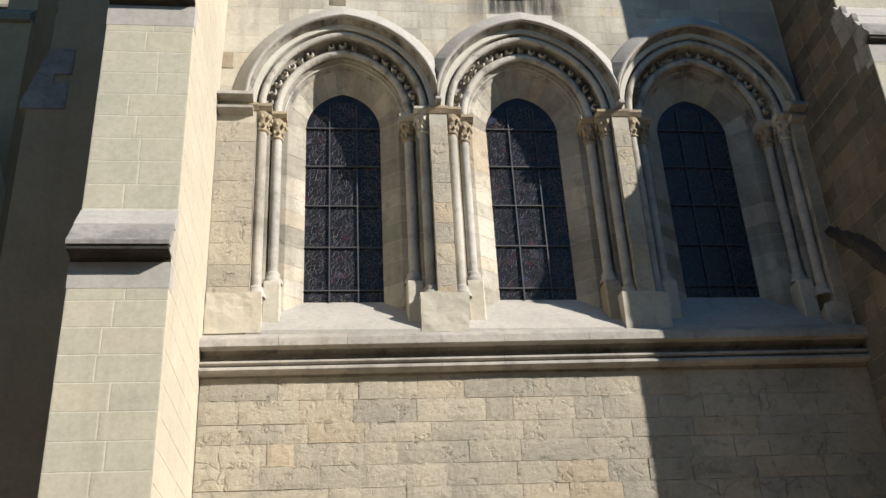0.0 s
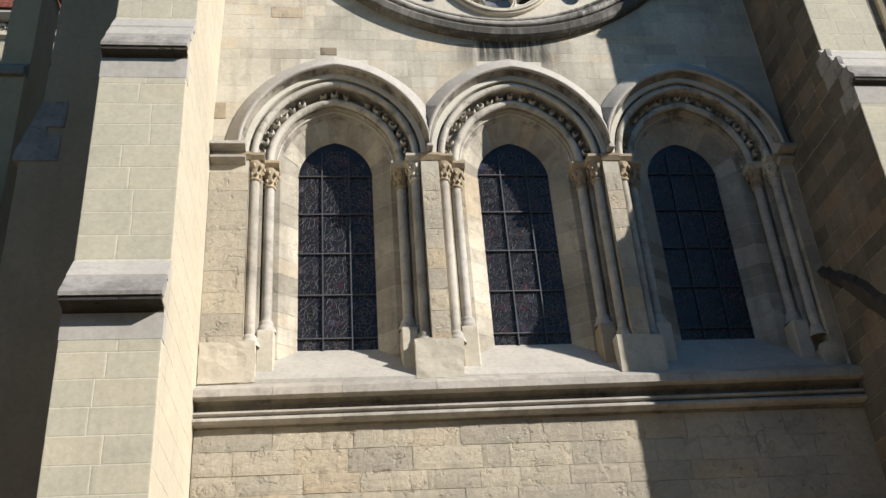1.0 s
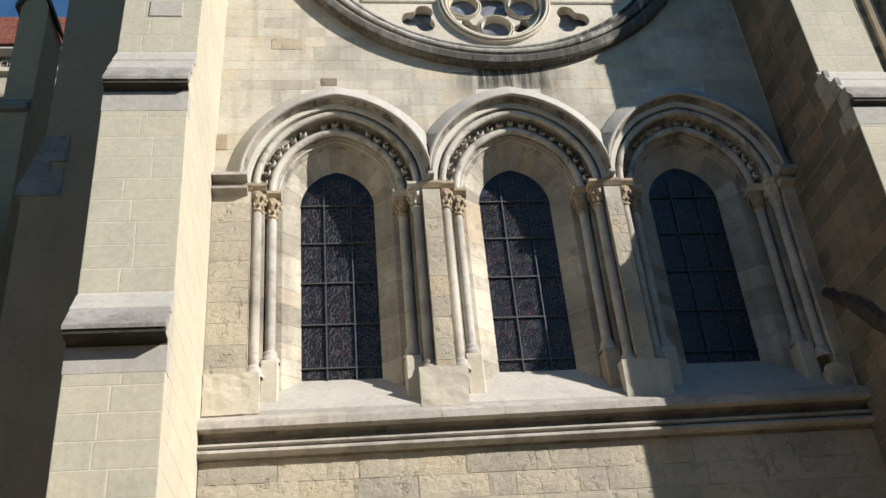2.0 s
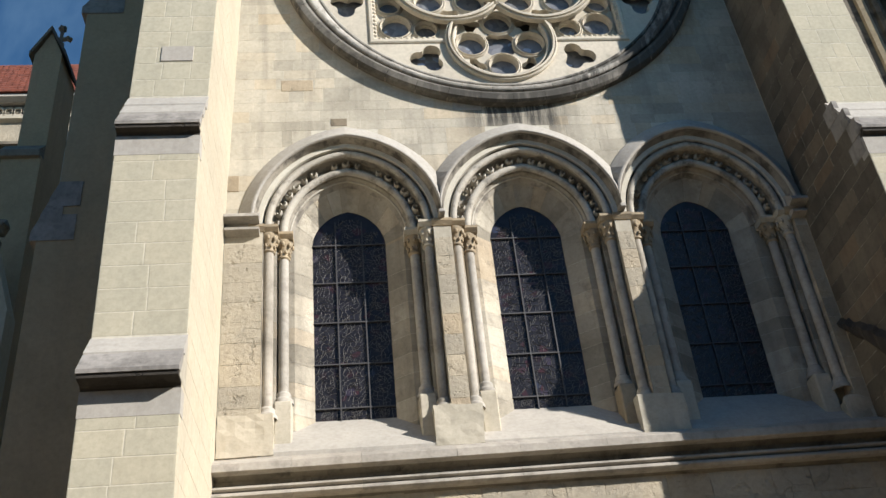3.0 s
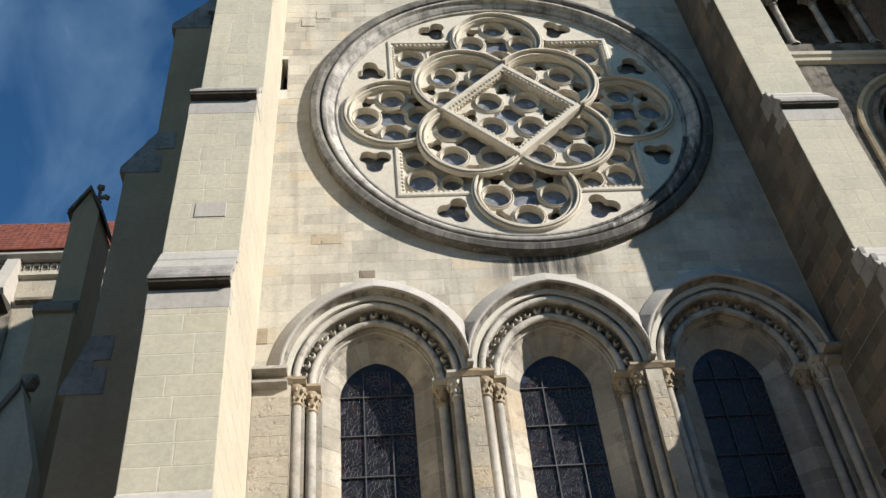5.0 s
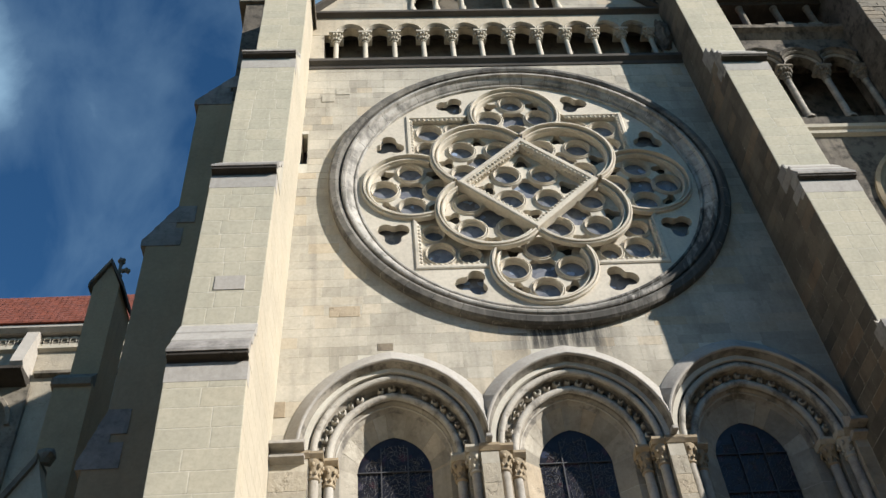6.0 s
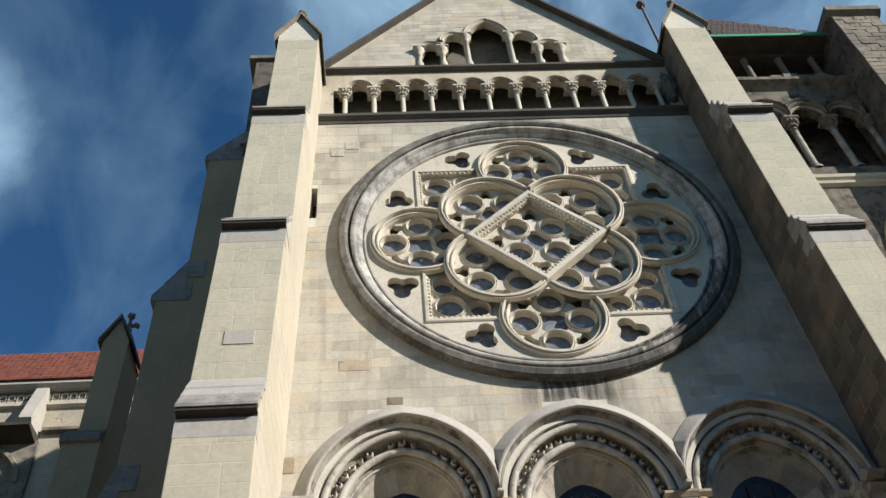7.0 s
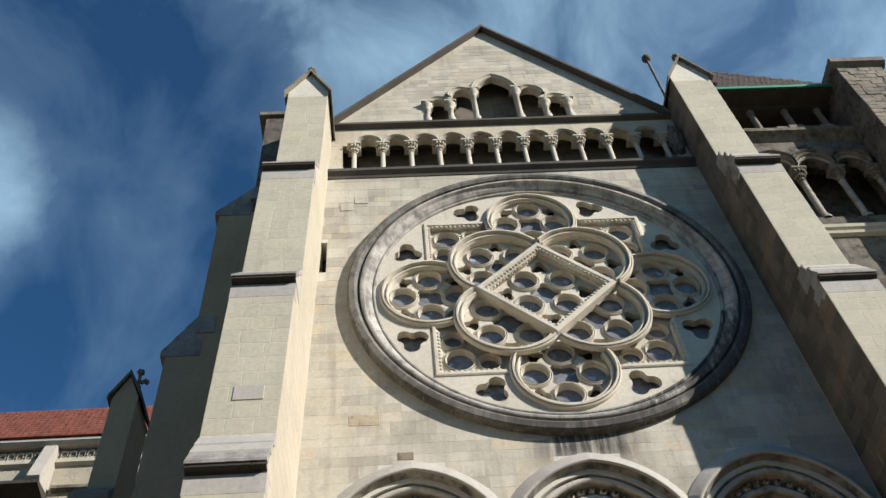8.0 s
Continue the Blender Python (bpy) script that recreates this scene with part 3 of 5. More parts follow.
        part("pedestal", prism_x([(0.22, 8.28), (0.20, 8.22), (0.20, 7.4), (0.6, 7.4), (0.6, 8.28)], inner - 0.14, inner + 0.14, 0.02), M_OCHRE if (i == 1 and s > 0) else M_CARVE, ob)
    # sill
    sill = prism_x([(-0.02, SILL + 0.13), (GLASS_Y + 0.1, GLASS_Z0 + 0.1), (GLASS_Y + 0.1, SILL), (-0.02, SILL)], cx - 1.5, cx + 1.5)
    part("window_sill", sill, M_NEW, ob, "steep pale grey sloping sill")
    # glass panels, bars and lead
    bars_x = [-GLASS_H, -0.24, 0.24, GLASS_H]
    rows_z = [GLASS_Z0, GLASS_Z0 + 0.22, GLASS_Z0 + 1.02, GLASS_Z0 + 1.82, GLASS_Z0 + 2.62, GLASS_Z0 + 3.42, GLASS_Z0 + 4.3]
    top = arch_pts(cx, SPRING, 0.68, 0.15, 14)
    part("glazing", plate([top + [(cx + 0.68, GLASS_Z0 - 0.05), (cx - 0.68, GLASS_Z0 - 0.05)]], GLASS_Y + 0.02, GLASS_Y + 0.04), M_GLASS, ob, "dark blue and red leaded glass")
    for j, (za, zb) in enumerate(zip(rows_z, rows_z[1:])):
        for k, (xa, xb) in enumerate(zip(bars_x, bars_x[1:])):
            if za > SPRING - 0.1:
                zb = SPRING + (0.62 if k == 1 else 0.34)
                if k != 1:
                    xa, xb = (xa + 0.12, xb) if k == 0 else (xa, xb - 0.12)
            part("lead_cames", lead_net(cx + (xa + xb) / 2, za, zb, (xb - xa) / 2, GLASS_Y + 0.018, 100 * i + 10 * j + k), M_LEAD, ob)
    for xb in bars_x[1:3]:
        part("glazing_bar", box(cx + xb - 0.011, cx + xb + 0.011, GLASS_Y - 0.022, GLASS_Y + 0.01, GLASS_Z0, SPRING + 0.55), M_IRON, ob)
    for zb in rows_z[1:-1]:
        part("glazing_bar", box(cx - GLASS_H, cx + GLASS_H, GLASS_Y - 0.02, GLASS_Y + 0.012, zb - 0.011, zb + 0.011), M_IRON, ob)
    return ob


for i, cx in enumerate(WIN_X):
    window(i, cx)


def pier_block(x0, x1, top, label):
    """Rough block under the shafts of two windows."""
    bm = box(x0, x1, -0.035, 0.35, SILL + 0.08, top)
    bmesh.ops.subdivide_edges(bm, edges=bm.edges[:], cuts=5, use_grid_fill=True)
    for v in bm.verts:
        v.co += Vector((noise.noise(v.co * 4), noise.noise(v.co * 4 + Vector((5, 0, 0))), noise.noise(v.co * 4 + Vector((0, 7, 0))))) * (0.025 if x0 < 8 else 0.07)
    ob = part("pier_plinth", bm, M_CARVE)
    return tagged(ob, label, "plinth", group="pier plinths")


for a, b in ((XL, -1.10), (1.36, 2.12), (4.62, 5.38), (8.02, XR)):
    pier_block(a, b, 7.95 if a < 8 else 7.7, "rough sandstone plinth block under window shafts")


def label_stop(x0, x1):
    ob = part("label_stop", prism_x([(0.02, SPRING + 0.30), (-0.25, SPRING + 0.10), (-0.28, SPRING + 0.02), (-0.06, SPRING - 0.01), (-0.03, SPRING - 0.09), (-0.17, SPRING - 0.13), (-0.17, SPRING - 0.18), (-0.04, SPRING - 0.22), (0.02, SPRING - 0.24)], x0, x1), M_STRING)
    return tagged(ob, "short grey moulding stub at the arch springing", "moulding", group="label stops")


for a, b in ((-1.55, -1.28), (1.62, 1.98), (4.88, 5.22), (8.10, 8.35)):
    im = part("pier_impost", prism_x([(0.3, SPRING), (-0.07, SPRING), (-0.07, SPRING - 0.05), (-0.02, SPRING - 0.13), (0.3, SPRING - 0.13)], a, b), M_OCHRE)
    tagged(im, "ochre-stained impost band between window capitals", "impost", group="pier imposts")
for a in (1.80, 5.05):
    st = part("hood_stop", prism_x([(0.1, SPRING + 0.004), (-0.25, SPRING + 0.004), (-0.22, SPRING + 0.10), (0.1, SPRING + 0.12)], a - 0.055, a + 0.055, 0.015), M_RING)
    tagged(st, "small dark stop where two hood moulds meet", "moulding", group="hood stops")
label_stop(XL, -1.36)
label_stop(8.18, XR)


# ---- rose window ----
def rose():
    X, Z = ROSE_X, ROSE_Z
    ob = thing("rose_window", (X, 0, Z - 4.4), label="large round limestone rose window with circles, square and diamond", category="rose window", kind="structure")
    ring = [(4.50, 0.0), (4.50, -0.20), (4.46, -0.27), (4.34, -0.30), (4.275, -0.25), (4.265, -0.09), (4.225, -0.08)] + arc_profile(4.16, -0.20, 0.06, 20, -120, 4) + [(4.10, -0.14), (4.03, -0.10), (3.97, -0.03), (3.94, 0.03)] + arc_profile(3.90, 0.03, 0.035, 30, -140, 4) + [(3.86, 0.07), (3.84, 0.10), (3.84, 0.2)]
    ring = [(r, y if y > 0 else y * 0.72) for r, y in ring]
    n = 44
    for k in range(n):
        a0 = 360 * k / n
        part("ring_stone", ring_sweep(X, Z, ring[:6], 4, a0 + 0.06, a0 + 360 / n - 0.06), M_RINGEDGE, ob, "sooty outer ring stone")
        part("ring_stone", ring_sweep(X, Z, ring[5:], 4, a0 + 3.06, a0 + 3 + 360 / n - 0.06), M_RING, ob, "pale streaked inner ring stone")
    part("ring_core", ring_sweep(X, Z, [(4.43, 0.03), (4.3, -0.12), (4.1, -0.05), (3.86, 0.14), (3.86, 0.5)], 72), M_DARKEDGE, ob)
    S, RHO, RA, DI = 2.56, 2.64, 1.02, 1.61
    LC, LR = 0.95, 1.20
    y1 = 0.06            # face of the outer plate
    # outer plate: disc less square and the four circles on its sides
    hole = []
    half = math.sqrt(RA * RA - (RHO - S) ** 2)
    ang = math.degrees(math.atan2(S - RHO, half))
    for q in range(4):
        rot = Matrix.Rotation(radians(90 * q), 2)
        pts = [(S, -S)] + [(RHO + RA * math.cos(radians(t)), RA * math.sin(radians(t))) for t in [(-90 - ang) + (180 + 2 * ang) * k / 28 for k in range(29)]]
        for p in pts:
            v = rot @ Vector(p)
            hole.append((X + v.x, Z + v.y))
    tre_holes = []
    for sx in (-1, 1):
        for sz in (-1, 1):
            for a, b in ((3.10, 1.53), (1.53, 3.10)):
                tx, tz = X + sx * a, Z + sz * b
                out = math.degrees(math.atan2(sz * b, sx * a))
                loop = []
                for lobe in range(3):
                    d = out + 180 + 120 * lobe
                    lx, lz = tx + 0.19 * math.cos(radians(d)), tz + 0.19 * math.sin(radians(d))
                    loop += circle(lx, lz, 0.185, 9, d - 105, d + 105, False)
                tre_holes.append(loop)
    part("tracery_plate", plate([circle(X, Z, ROSE_R + 0.1, 96), hole] + tre_holes, y1, 0.24), M_ROSE, ob, "pale flat outer tracery plate")
    # inner tracery with its round lights
    lights, eyes = [], []
    def lit(x, z, r):
        lights.append((X + x, Z + z, r))
    def four(ex, ez, far, turn, skip=None):
        """An eye with up to four lights round it."""
        eyes.append((X + ex, Z + ez, turn))
        for q in range(4):
            a = 90 * q + turn
            if q != skip:
                lit(ex + far * math.cos(radians(a)), ez + far * math.sin(radians(a)), 0.29)
    four(0, 0, 0.615, 45)
    gaps = []                             # small three-cornered openings: place, size, axis
    for dx, dz in ((1, 0), (-1, 0), (0, 1), (0, -1)):
        gaps.append((0.92 * dx, 0.92 * dz, 0.20, math.degrees(math.atan2(dz, dx))))
        for ex in (-1, 1):
            for ez in (-1, 1):
                gaps.append((RHO * dx + 0.56 * ex, RHO * dz + 0.57 * ez, 0.175, math.degrees(math.atan2(ez, ex))))
    for sx in (-1, 1):
        for sz in (-1, 1):
            four(LC * sx, LC * sz, 0.62, 45, {(1, 1): 2, (-1, 1): 3, (-1, -1): 0, (1, -1): 1}[(sx, sz)])
            gaps.append((sx * (LC + 0.02), sz * (LC + 0.81), 0.175, 90 * sz))
            gaps.append((sx * (LC + 0.81), sz * (LC + 0.02), 0.175, 0 if sx > 0 else 180))
            lit(2.12 * sx, 2.12 * sz, 0.30)
            lit(2.22 * sx, 1.50 * sz, 0.22)
            lit(1.50 * sx, 2.22 * sz, 0.22)
    for dx, dz in ((1, 0), (-1, 0), (0, 1), (0, -1)):
        four(RHO * dx, RHO * dz, 0.61, 0)
    tri = lambda t: 1.0 + 0.28 * math.cos(radians(3 * t))
    star = lambda t: 0.272 + 0.085 * abs(math.sin(radians(2 * t))) ** 1.2
    loops = [[(X + (x - X) * 1.02, Z + (z - Z) * 1.02) for x, z in hole]] + [circle(x, z, r, 24) for x, z, r in lights]
    for x, z, a in eyes:
        loops.append([(x + star(t - a) * math.cos(radians(t)), z + star(t - a) * math.sin(radians(t))) for t in range(0, 360, 10)])
    for x, z, r, a in gaps:
        loops.append([(X + x + r * tri(t - a) * math.cos(radians(t)), Z + z + r * tri(t - a) * math.sin(radians(t))) for t in range(0, 360, 20)])
    part("inner_tracery", plate(loops, 0.185, 0.36), M_ROSE, ob, "pierced inner tracery")
    rim_me = {}
    for x, z, r in lights:
        if r not in rim_me:
            prof = [(r + 0.078, 0.03), (r + 0.074, -0.03), (r + 0.056, -0.04), (r + 0.05, 0.012), (r + 0.036, 0.012), (r + 0.031, -0.045), (r + 0.014, -0.058), (r + 0.006, -0.02), (r + 0.0, 0.03), (r - 0.012, 0.034), (r - 0.02, 0.06), (r - 0.02, 0.14)]
            bm = ring_sweep(0, 0, prof, 28)
            me = bpy.data.meshes.new("light_rim")
            bm.to_mesh(me)
            bm.free()
            me.materials.append(M_ROSE)
            rim_me[r] = me
        o = new("light_rim", rim_me[r])
        o.parent, o.matrix_parent_inverse = ob, Matrix.Translation(-ob.location)
        o.matrix_basis = pose(x, 0.185, z)
    gl = bpy.data.meshes.new("rose_pane")
    bm = bmesh.new()
    bmesh.ops.create_circle(bm, cap_ends=True, segments=22, radius=1.0)
    bmesh.ops.rotate(bm, verts=bm.verts[:], matrix=Matrix.Rotation(radians(90), 3, "X"))
    bm.to_mesh(gl)
    bm.free()
    gl.materials.append(M_RGLASS)
    for x, z, _ in eyes:
        o = new("pane", gl)
        o.parent, o.matrix_parent_inverse = ob, Matrix.Translation(-ob.location)
        o.matrix_basis = pose(x, 0.305, z, rng.uniform(-2, 2), 0, rng.uniform(-2, 2)) @ Matrix.Diagonal((0.36, 1, 0.36, 1))
    for x, z, r in lights:
        o = new("pane", gl)
        o.parent, o.matrix_parent_inverse = ob, Matrix.Translation(-ob.location)
        o.matrix_basis = pose(x, 0.295, z, rng.uniform(-2.5, 2.5), 0, rng.uniform(-2.5, 2.5)) @ Matrix.Diagonal((r + 0.02, 1, r + 0.02, 1))
    for loop in tre_holes:
        tx = sum(p[0] for p in loop) / len(loop)
        tz = sum(p[1] for p in loop) / len(loop)
        o = new("pane", gl)
        o.parent, o.matrix_parent_inverse = ob, Matrix.Translation(-ob.location)
        o.matrix_basis = pose(tx, 0.315, tz) @ Matrix.Diagonal((0.5, 1, 0.5, 1))
    # Dark sheet replaces the shade in the gaps between the lights
    part("backing", plate([circle(X, Z, 4.3, 48)], 0.34, 0.6), M_BACKSHADE, ob, "dark sheet standing for shade behind the tracery")
    # moulded rims: axis circles, lobes on the diamond
    rim = lambda r: [(r + 0.13, 0.10), (r + 0.125, 0.0), (r + 0.11, -0.02), (r + 0.095, -0.02), (r + 0.09, 0.02), (r + 0.078, 0.02), (r + 0.07, -0.05), (r + 0.035, -0.055), (r + 0.025, 0.0), (r + 0.015, 0.08), (r - 0.02, 0.085), (r - 0.03, 0.02), (r - 0.06, 0.02), (r - 0.07, 0.08), (r - 0.085, 0.10), (r - 0.09, 0.27)]
    for q in range(4):
        a = 90 * q
        part("circle_rim", ring_sweep(X + RHO * math.cos(radians(a)), Z + RHO * math.sin(radians(a)), rim(RA), 60, a - 118, a + 118), M_ROSE, ob)
        d = 45 + 90 * q
        off = math.degrees(math.acos(((DI / math.sqrt(2)) - LC * math.sqrt(2)) / LR))
        prof = [(r, y - 0.06) for r, y in rim(LR - 0.10)]
        part("lobe_rim", ring_sweep(X + LC * math.sqrt(2) * math.cos(radians(d)), Z + LC * math.sqrt(2) * math.sin(radians(d)), prof, 56, d - off + 4, d + off - 4), M_ROSE, ob)
    # diamond and square frames with studs
    def strip(p, q, w, y0, y_in, name):
        (xa, za), (xb, zb) = p, q
        L = math.hypot(xb - xa, zb - za)
        ux, uz = (xb - xa) / L, (zb - za) / L
        nx_, nz_ = -uz, ux
        mid = ((xa + xb) / 2, (za + zb) / 2)
        if (X - mid[0]) * nx_ + (Z - mid[1]) * nz_ < 0:
            nx_, nz_ = -nx_, -nz_
        prof = [(0.0, y_in), (0.0, y0 + 0.02), (0.03, y0), (w * 0.55, y0), (w * 0.6, y0 + 0.03), (w * 0.9, y0 + 0.05), (w, y0 + 0.09), (w, y_in)]
        rows_ = []
        for e, (bx, bz) in ((0, (xa, za)), (1, (xb, zb))):
            sgn = 1 if e == 0 else -1
            rows_.append([(bx + nx_ * o + sgn * ux * o, y, bz + nz_ * o + sgn * uz * o) for o, y in prof])
        fr = part(name, sweep(rows_, closed_profile=True), M_ROSE, ob)
        k = int(L / 0.105)
        for j in range(1, k):
            if j < 2 or j > k - 2:
                continue
            t = L * j / k
            o = new("stud", stud)
            o.parent, o.matrix_parent_inverse = fr, Matrix()
            o.matrix_basis = pose(xa + ux * t + nx_ * w * 0.8, y0 + 0.045, za + uz * t + nz_ * w * 0.8, 0, rng.uniform(0, 90), 0)
            if name == "diamond_frame":
                o = new("stud", stud)
                o.parent, o.matrix_parent_inverse = fr, Matrix()
                o.matrix_basis = pose(xa + ux * t + nx_ * (w + 0.005), y0 + 0.15, za + uz * t + nz_ * (w + 0.005), rng.uniform(0, 90), 0, 0) @ Matrix.Diagonal((0.8, 1.5, 0.8, 1))
    stud = bpy.data.meshes.new("stud")
    bm = bmesh.new()
    bmesh.ops.create_icosphere(bm, subdivisions=1, radius=0.042)
    bm.to_mesh(stud)
    bm.free()
    stud.materials.append(M_ROSE)
    tip = [(X, Z + DI), (X + DI, Z), (X, Z - DI), (X - DI, Z)]
    for k in range(4):
        strip(tip[k], tip[(k + 1) % 4], 0.20, -0.08, 0.20, "diamond_frame")
    E_ = 2.68
    g = 1.12
    for sx in (-1, 1):
        for sz in (-1, 1):
            strip((X + sx * E_, Z + sz * E_), (X + sx * g, Z + sz * E_), 0.17, 0.02, 0.20, "square_frame")
            strip((X + sx * E_, Z + sz * g), (X + sx * E_, Z + sz * E_), 0.17, 0.02, 0.20, "square_frame")
    return ob


rose()


# ---- buttresses ----
def weathering(parent, x0, x1, y_lip, z_lip, y_top, z_top, layers, inner, face):
    """Sloping cap of a set-off: thin overlapping slabs with a sharp lip on a backing wedge."""
    h = z_top - z_lip
    part("backing", prism_x([(y_lip + 0.11, z_lip - 0.10), (y_lip + 0.11, z_lip - 0.02), (y_top + 0.08, z_top - 0.10), (y_top + 0.08, z_lip - 0.10)], x0 - 0.002, x1 + 0.002), inner, parent)
    for k in range(layers):
        a, b = k / layers, (k + 1) / layers
        ya, yb = y_lip + (y_top - y_lip) * a, y_lip + (y_top - y_lip) * b
        za, zb = z_lip + h * a, z_lip + h * b
        th = 0.055 if k == 0 else 0.05
        prof = [(ya, za - th), (ya, za), (yb + 0.02, zb), (yb + 0.02, zb - 0.16), (ya + 0.13, za - th + 0.02)]
        part("weathering", prism_x(prof, x0 - 0.006, x1 + 0.006), M_LIP if k == 0 else M_NEW, parent, "streaked grey sloping weathering slab")
    # Black band paints the lip's shade over the blackened hollow
    part("drip_band", prism_x([(y_lip + 0.02, z_lip - 0.045), (y_lip + 0.025, z_lip - 0.11), (face - 0.035, z_lip - 0.125), (face - 0.006, z_lip - 0.15), (face - 0.005, z_lip - 0.175), (face + 0.1, z_lip - 0.175), (face + 0.1, z_lip - 0.03)], x0 + 0.004, x1 - 0.004), M_SOOT_SHADE, parent, "blackened hollow with the lip's shade painted in")
    part("band_stone", box(x0 - 0.004, x1 + 0.004, face - 0.003, face + 0.2, z_lip - 0.52, z_lip - 0.17), M_NEW, parent, "pale grey replaced stone")


def stone_unit(k, inset=0.012):
    """A unit ashlar block: x and z from -0.5 to 0.5, its face at y = -1."""
    r = random.Random(k)
    bm = bmesh.new()
    bmesh.ops.create_cube(bm, size=1.0)
    for v in bm.verts:
        if v.co.y < 0:
            v.co.x *= 1 - inset * 2 + r.uniform(-0.006, 0.002)
            v.co.z *= 1 - inset * 3 + r.uniform(-0.01, 0.002)
        v.co.y -= 0.5
    front = [f for f in bm.faces if f.normal.y < -0.5]
    bmesh.ops.inset_region(bm, faces=front, thickness=0.04, depth=0.0)
    for f in [f for f in bm.faces if f.normal.y < -0.5]:
        for v in f.verts:
            v.co.y = -1.0 + r.uniform(0, 0.12)
    for v in bm.verts:
        if v.co.y < -0.85 and (abs(v.co.x) > 0.47 or abs(v.co.z) > 0.46):
            v.co.y = -0.72
    me = bpy.data.meshes.new("stone")
    bm.to_mesh(me)
    bm.free()
    return me


def rough_unit(k):
    """A worn block with a wavy outline and an uneven face."""
    nx, nz = 6, 4
    v, f = [], []
    off = Vector((k * 7.3, k * 3.1, 0))
    for j in range(nz + 1):
        for i in range(nx + 1):
            x, z = i / nx - 0.5, j / nz - 0.5
            p = Vector((x * 3, z * 3, 0)) + off
            edge = i in (0, nx) or j in (0, nz)
            x2 = x * 0.992 + noise.noise(p * 1.7) * 0.012
            z2 = z * 0.985 + noise.noise(p * 1.7 + Vector((9, 0, 0))) * 0.03
            y = -0.92 + noise.noise(p * 1.3 + Vector((0, 0, 5))) * 0.16 + (0.16 if edge else 0)
            v.append((x2, y, z2))
    n = len(v)
    for j in range(nz):
        for i in range(nx):
            a = j * (nx + 1) + i
            f.append((a, a + 1, a + nx + 2, a + nx + 1))
    rim = [i for i in range(nx + 1)] + [j * (nx + 1) + nx for j in range(1, nz + 1)] + [nz * (nx + 1) + i for i in range(nx - 1, -1, -1)] + [j * (nx + 1) for j in range(nz - 1, 0, -1)]
    v += [(v[r][0], 0.0, v[r][2]) for r in rim]
    m = len(rim)
    for q in range(m):
        f.append((rim[q], n + q, n + (q + 1) % m, rim[(q + 1) % m]))
    me = bpy.data.meshes.new("stone")
    me.from_pydata(v, [], f)
    me.materials.append(M_LOW)
    return me


UNIT = {}


def lay_stone(parent, mat, cx, z0, z1, y, depth, w, rz=0, name="stone", tilt=0.0):
    """One block of width w centred at cx, its face depth in front of y."""
    k = rng.randrange(6)
    key = (mat.name, k)
    if key not in UNIT and mat is M_LOW:
        UNIT[key] = rough_unit(k)
    if key not in UNIT:
        me = stone_unit(k, 0.0085 if mat is M_BUT else 0.004 if mat is M_CREAM else 0.003 if mat is M_WALL else 0.009)
        me.materials.append(mat)
        UNIT[key] = me
    o = new(name, UNIT[key])
    o.parent = parent
    o.matrix_parent_inverse = Matrix.Translation(-parent.location)
    at = (cx, y, (z0 + z1) / 2) if rz == 0 else (y, cx, (z0 + z1) / 2)
    turn = Matrix.Rotation(tilt, 4, "Y") @ Matrix.Rotation(radians(rz), 4, "Z")
    o.matrix_basis = Matrix.Translation(at) @ turn @ Matrix.Diagonal((w, depth, z1 - z0, 1.0))
    return o


def courses(za, zb, h):
    n = max(1, round((zb - za) / h))
    zs = [za + (zb - za) * i / n for i in range(n + 1)]
    return list(zip(zs, zs[1:]))


def split(a, b, mean, jitter=0.35):
    n = max(1, round((b - a) / mean))
    ws = [1 + rng.uniform(-jitter, jitter) for _ in range(n)]
    s = sum(ws)
    x, out = a, []
    for w in ws:
        out.append((x, x + (b - a) * w / s))
        x = out[-1][1]
    return out


BUT_L = [  # x0, x1, y face, z from, z to
    (-3.15, -1.96, -3.10, 0.0, 7.05), (-3.15, -1.96, -2.90, 7.05, 11.25), (-3.15, -1.96, -2.55, 11.25, 15.95), (-3.15, -1.96, -2.02, 15.95, 20.8), (-3.03, -1.96, -1.45, 20.8, 25.6)]
LIP_L = [(-3.36, 7.14, -2.90, 7.82, 2), (-3.05, 11.28, -2.55, 12.2, 3), (-2.70, 16.08, -2.02, 17.0, 3), (-2.16, 20.88, -1.45, 21.8, 3)]
BUT_R = [(8.45, 9.75, -2.40, 0.0, 11.35), (8.5, 9.68, -1.86, 11.35, 16.2), (8.5, 9.6, -1.52, 16.2, 21.35), (8.5, 9.6, -1.05, 21.35, 26.6)]
LIP_R = [(-2.50, 11.34, -1.86, 12.40, 3), (-1.97, 16.32, -1.52, 17.1, 3), (-1.68, 21.2, -1.05, 22.3, 2)]


def lean(z, side):
    """How far the buttress draws in towards the gable at a height."""
    return side * 0.0245 * max(0.0, z - (11.25 if side > 0 else 11.4))


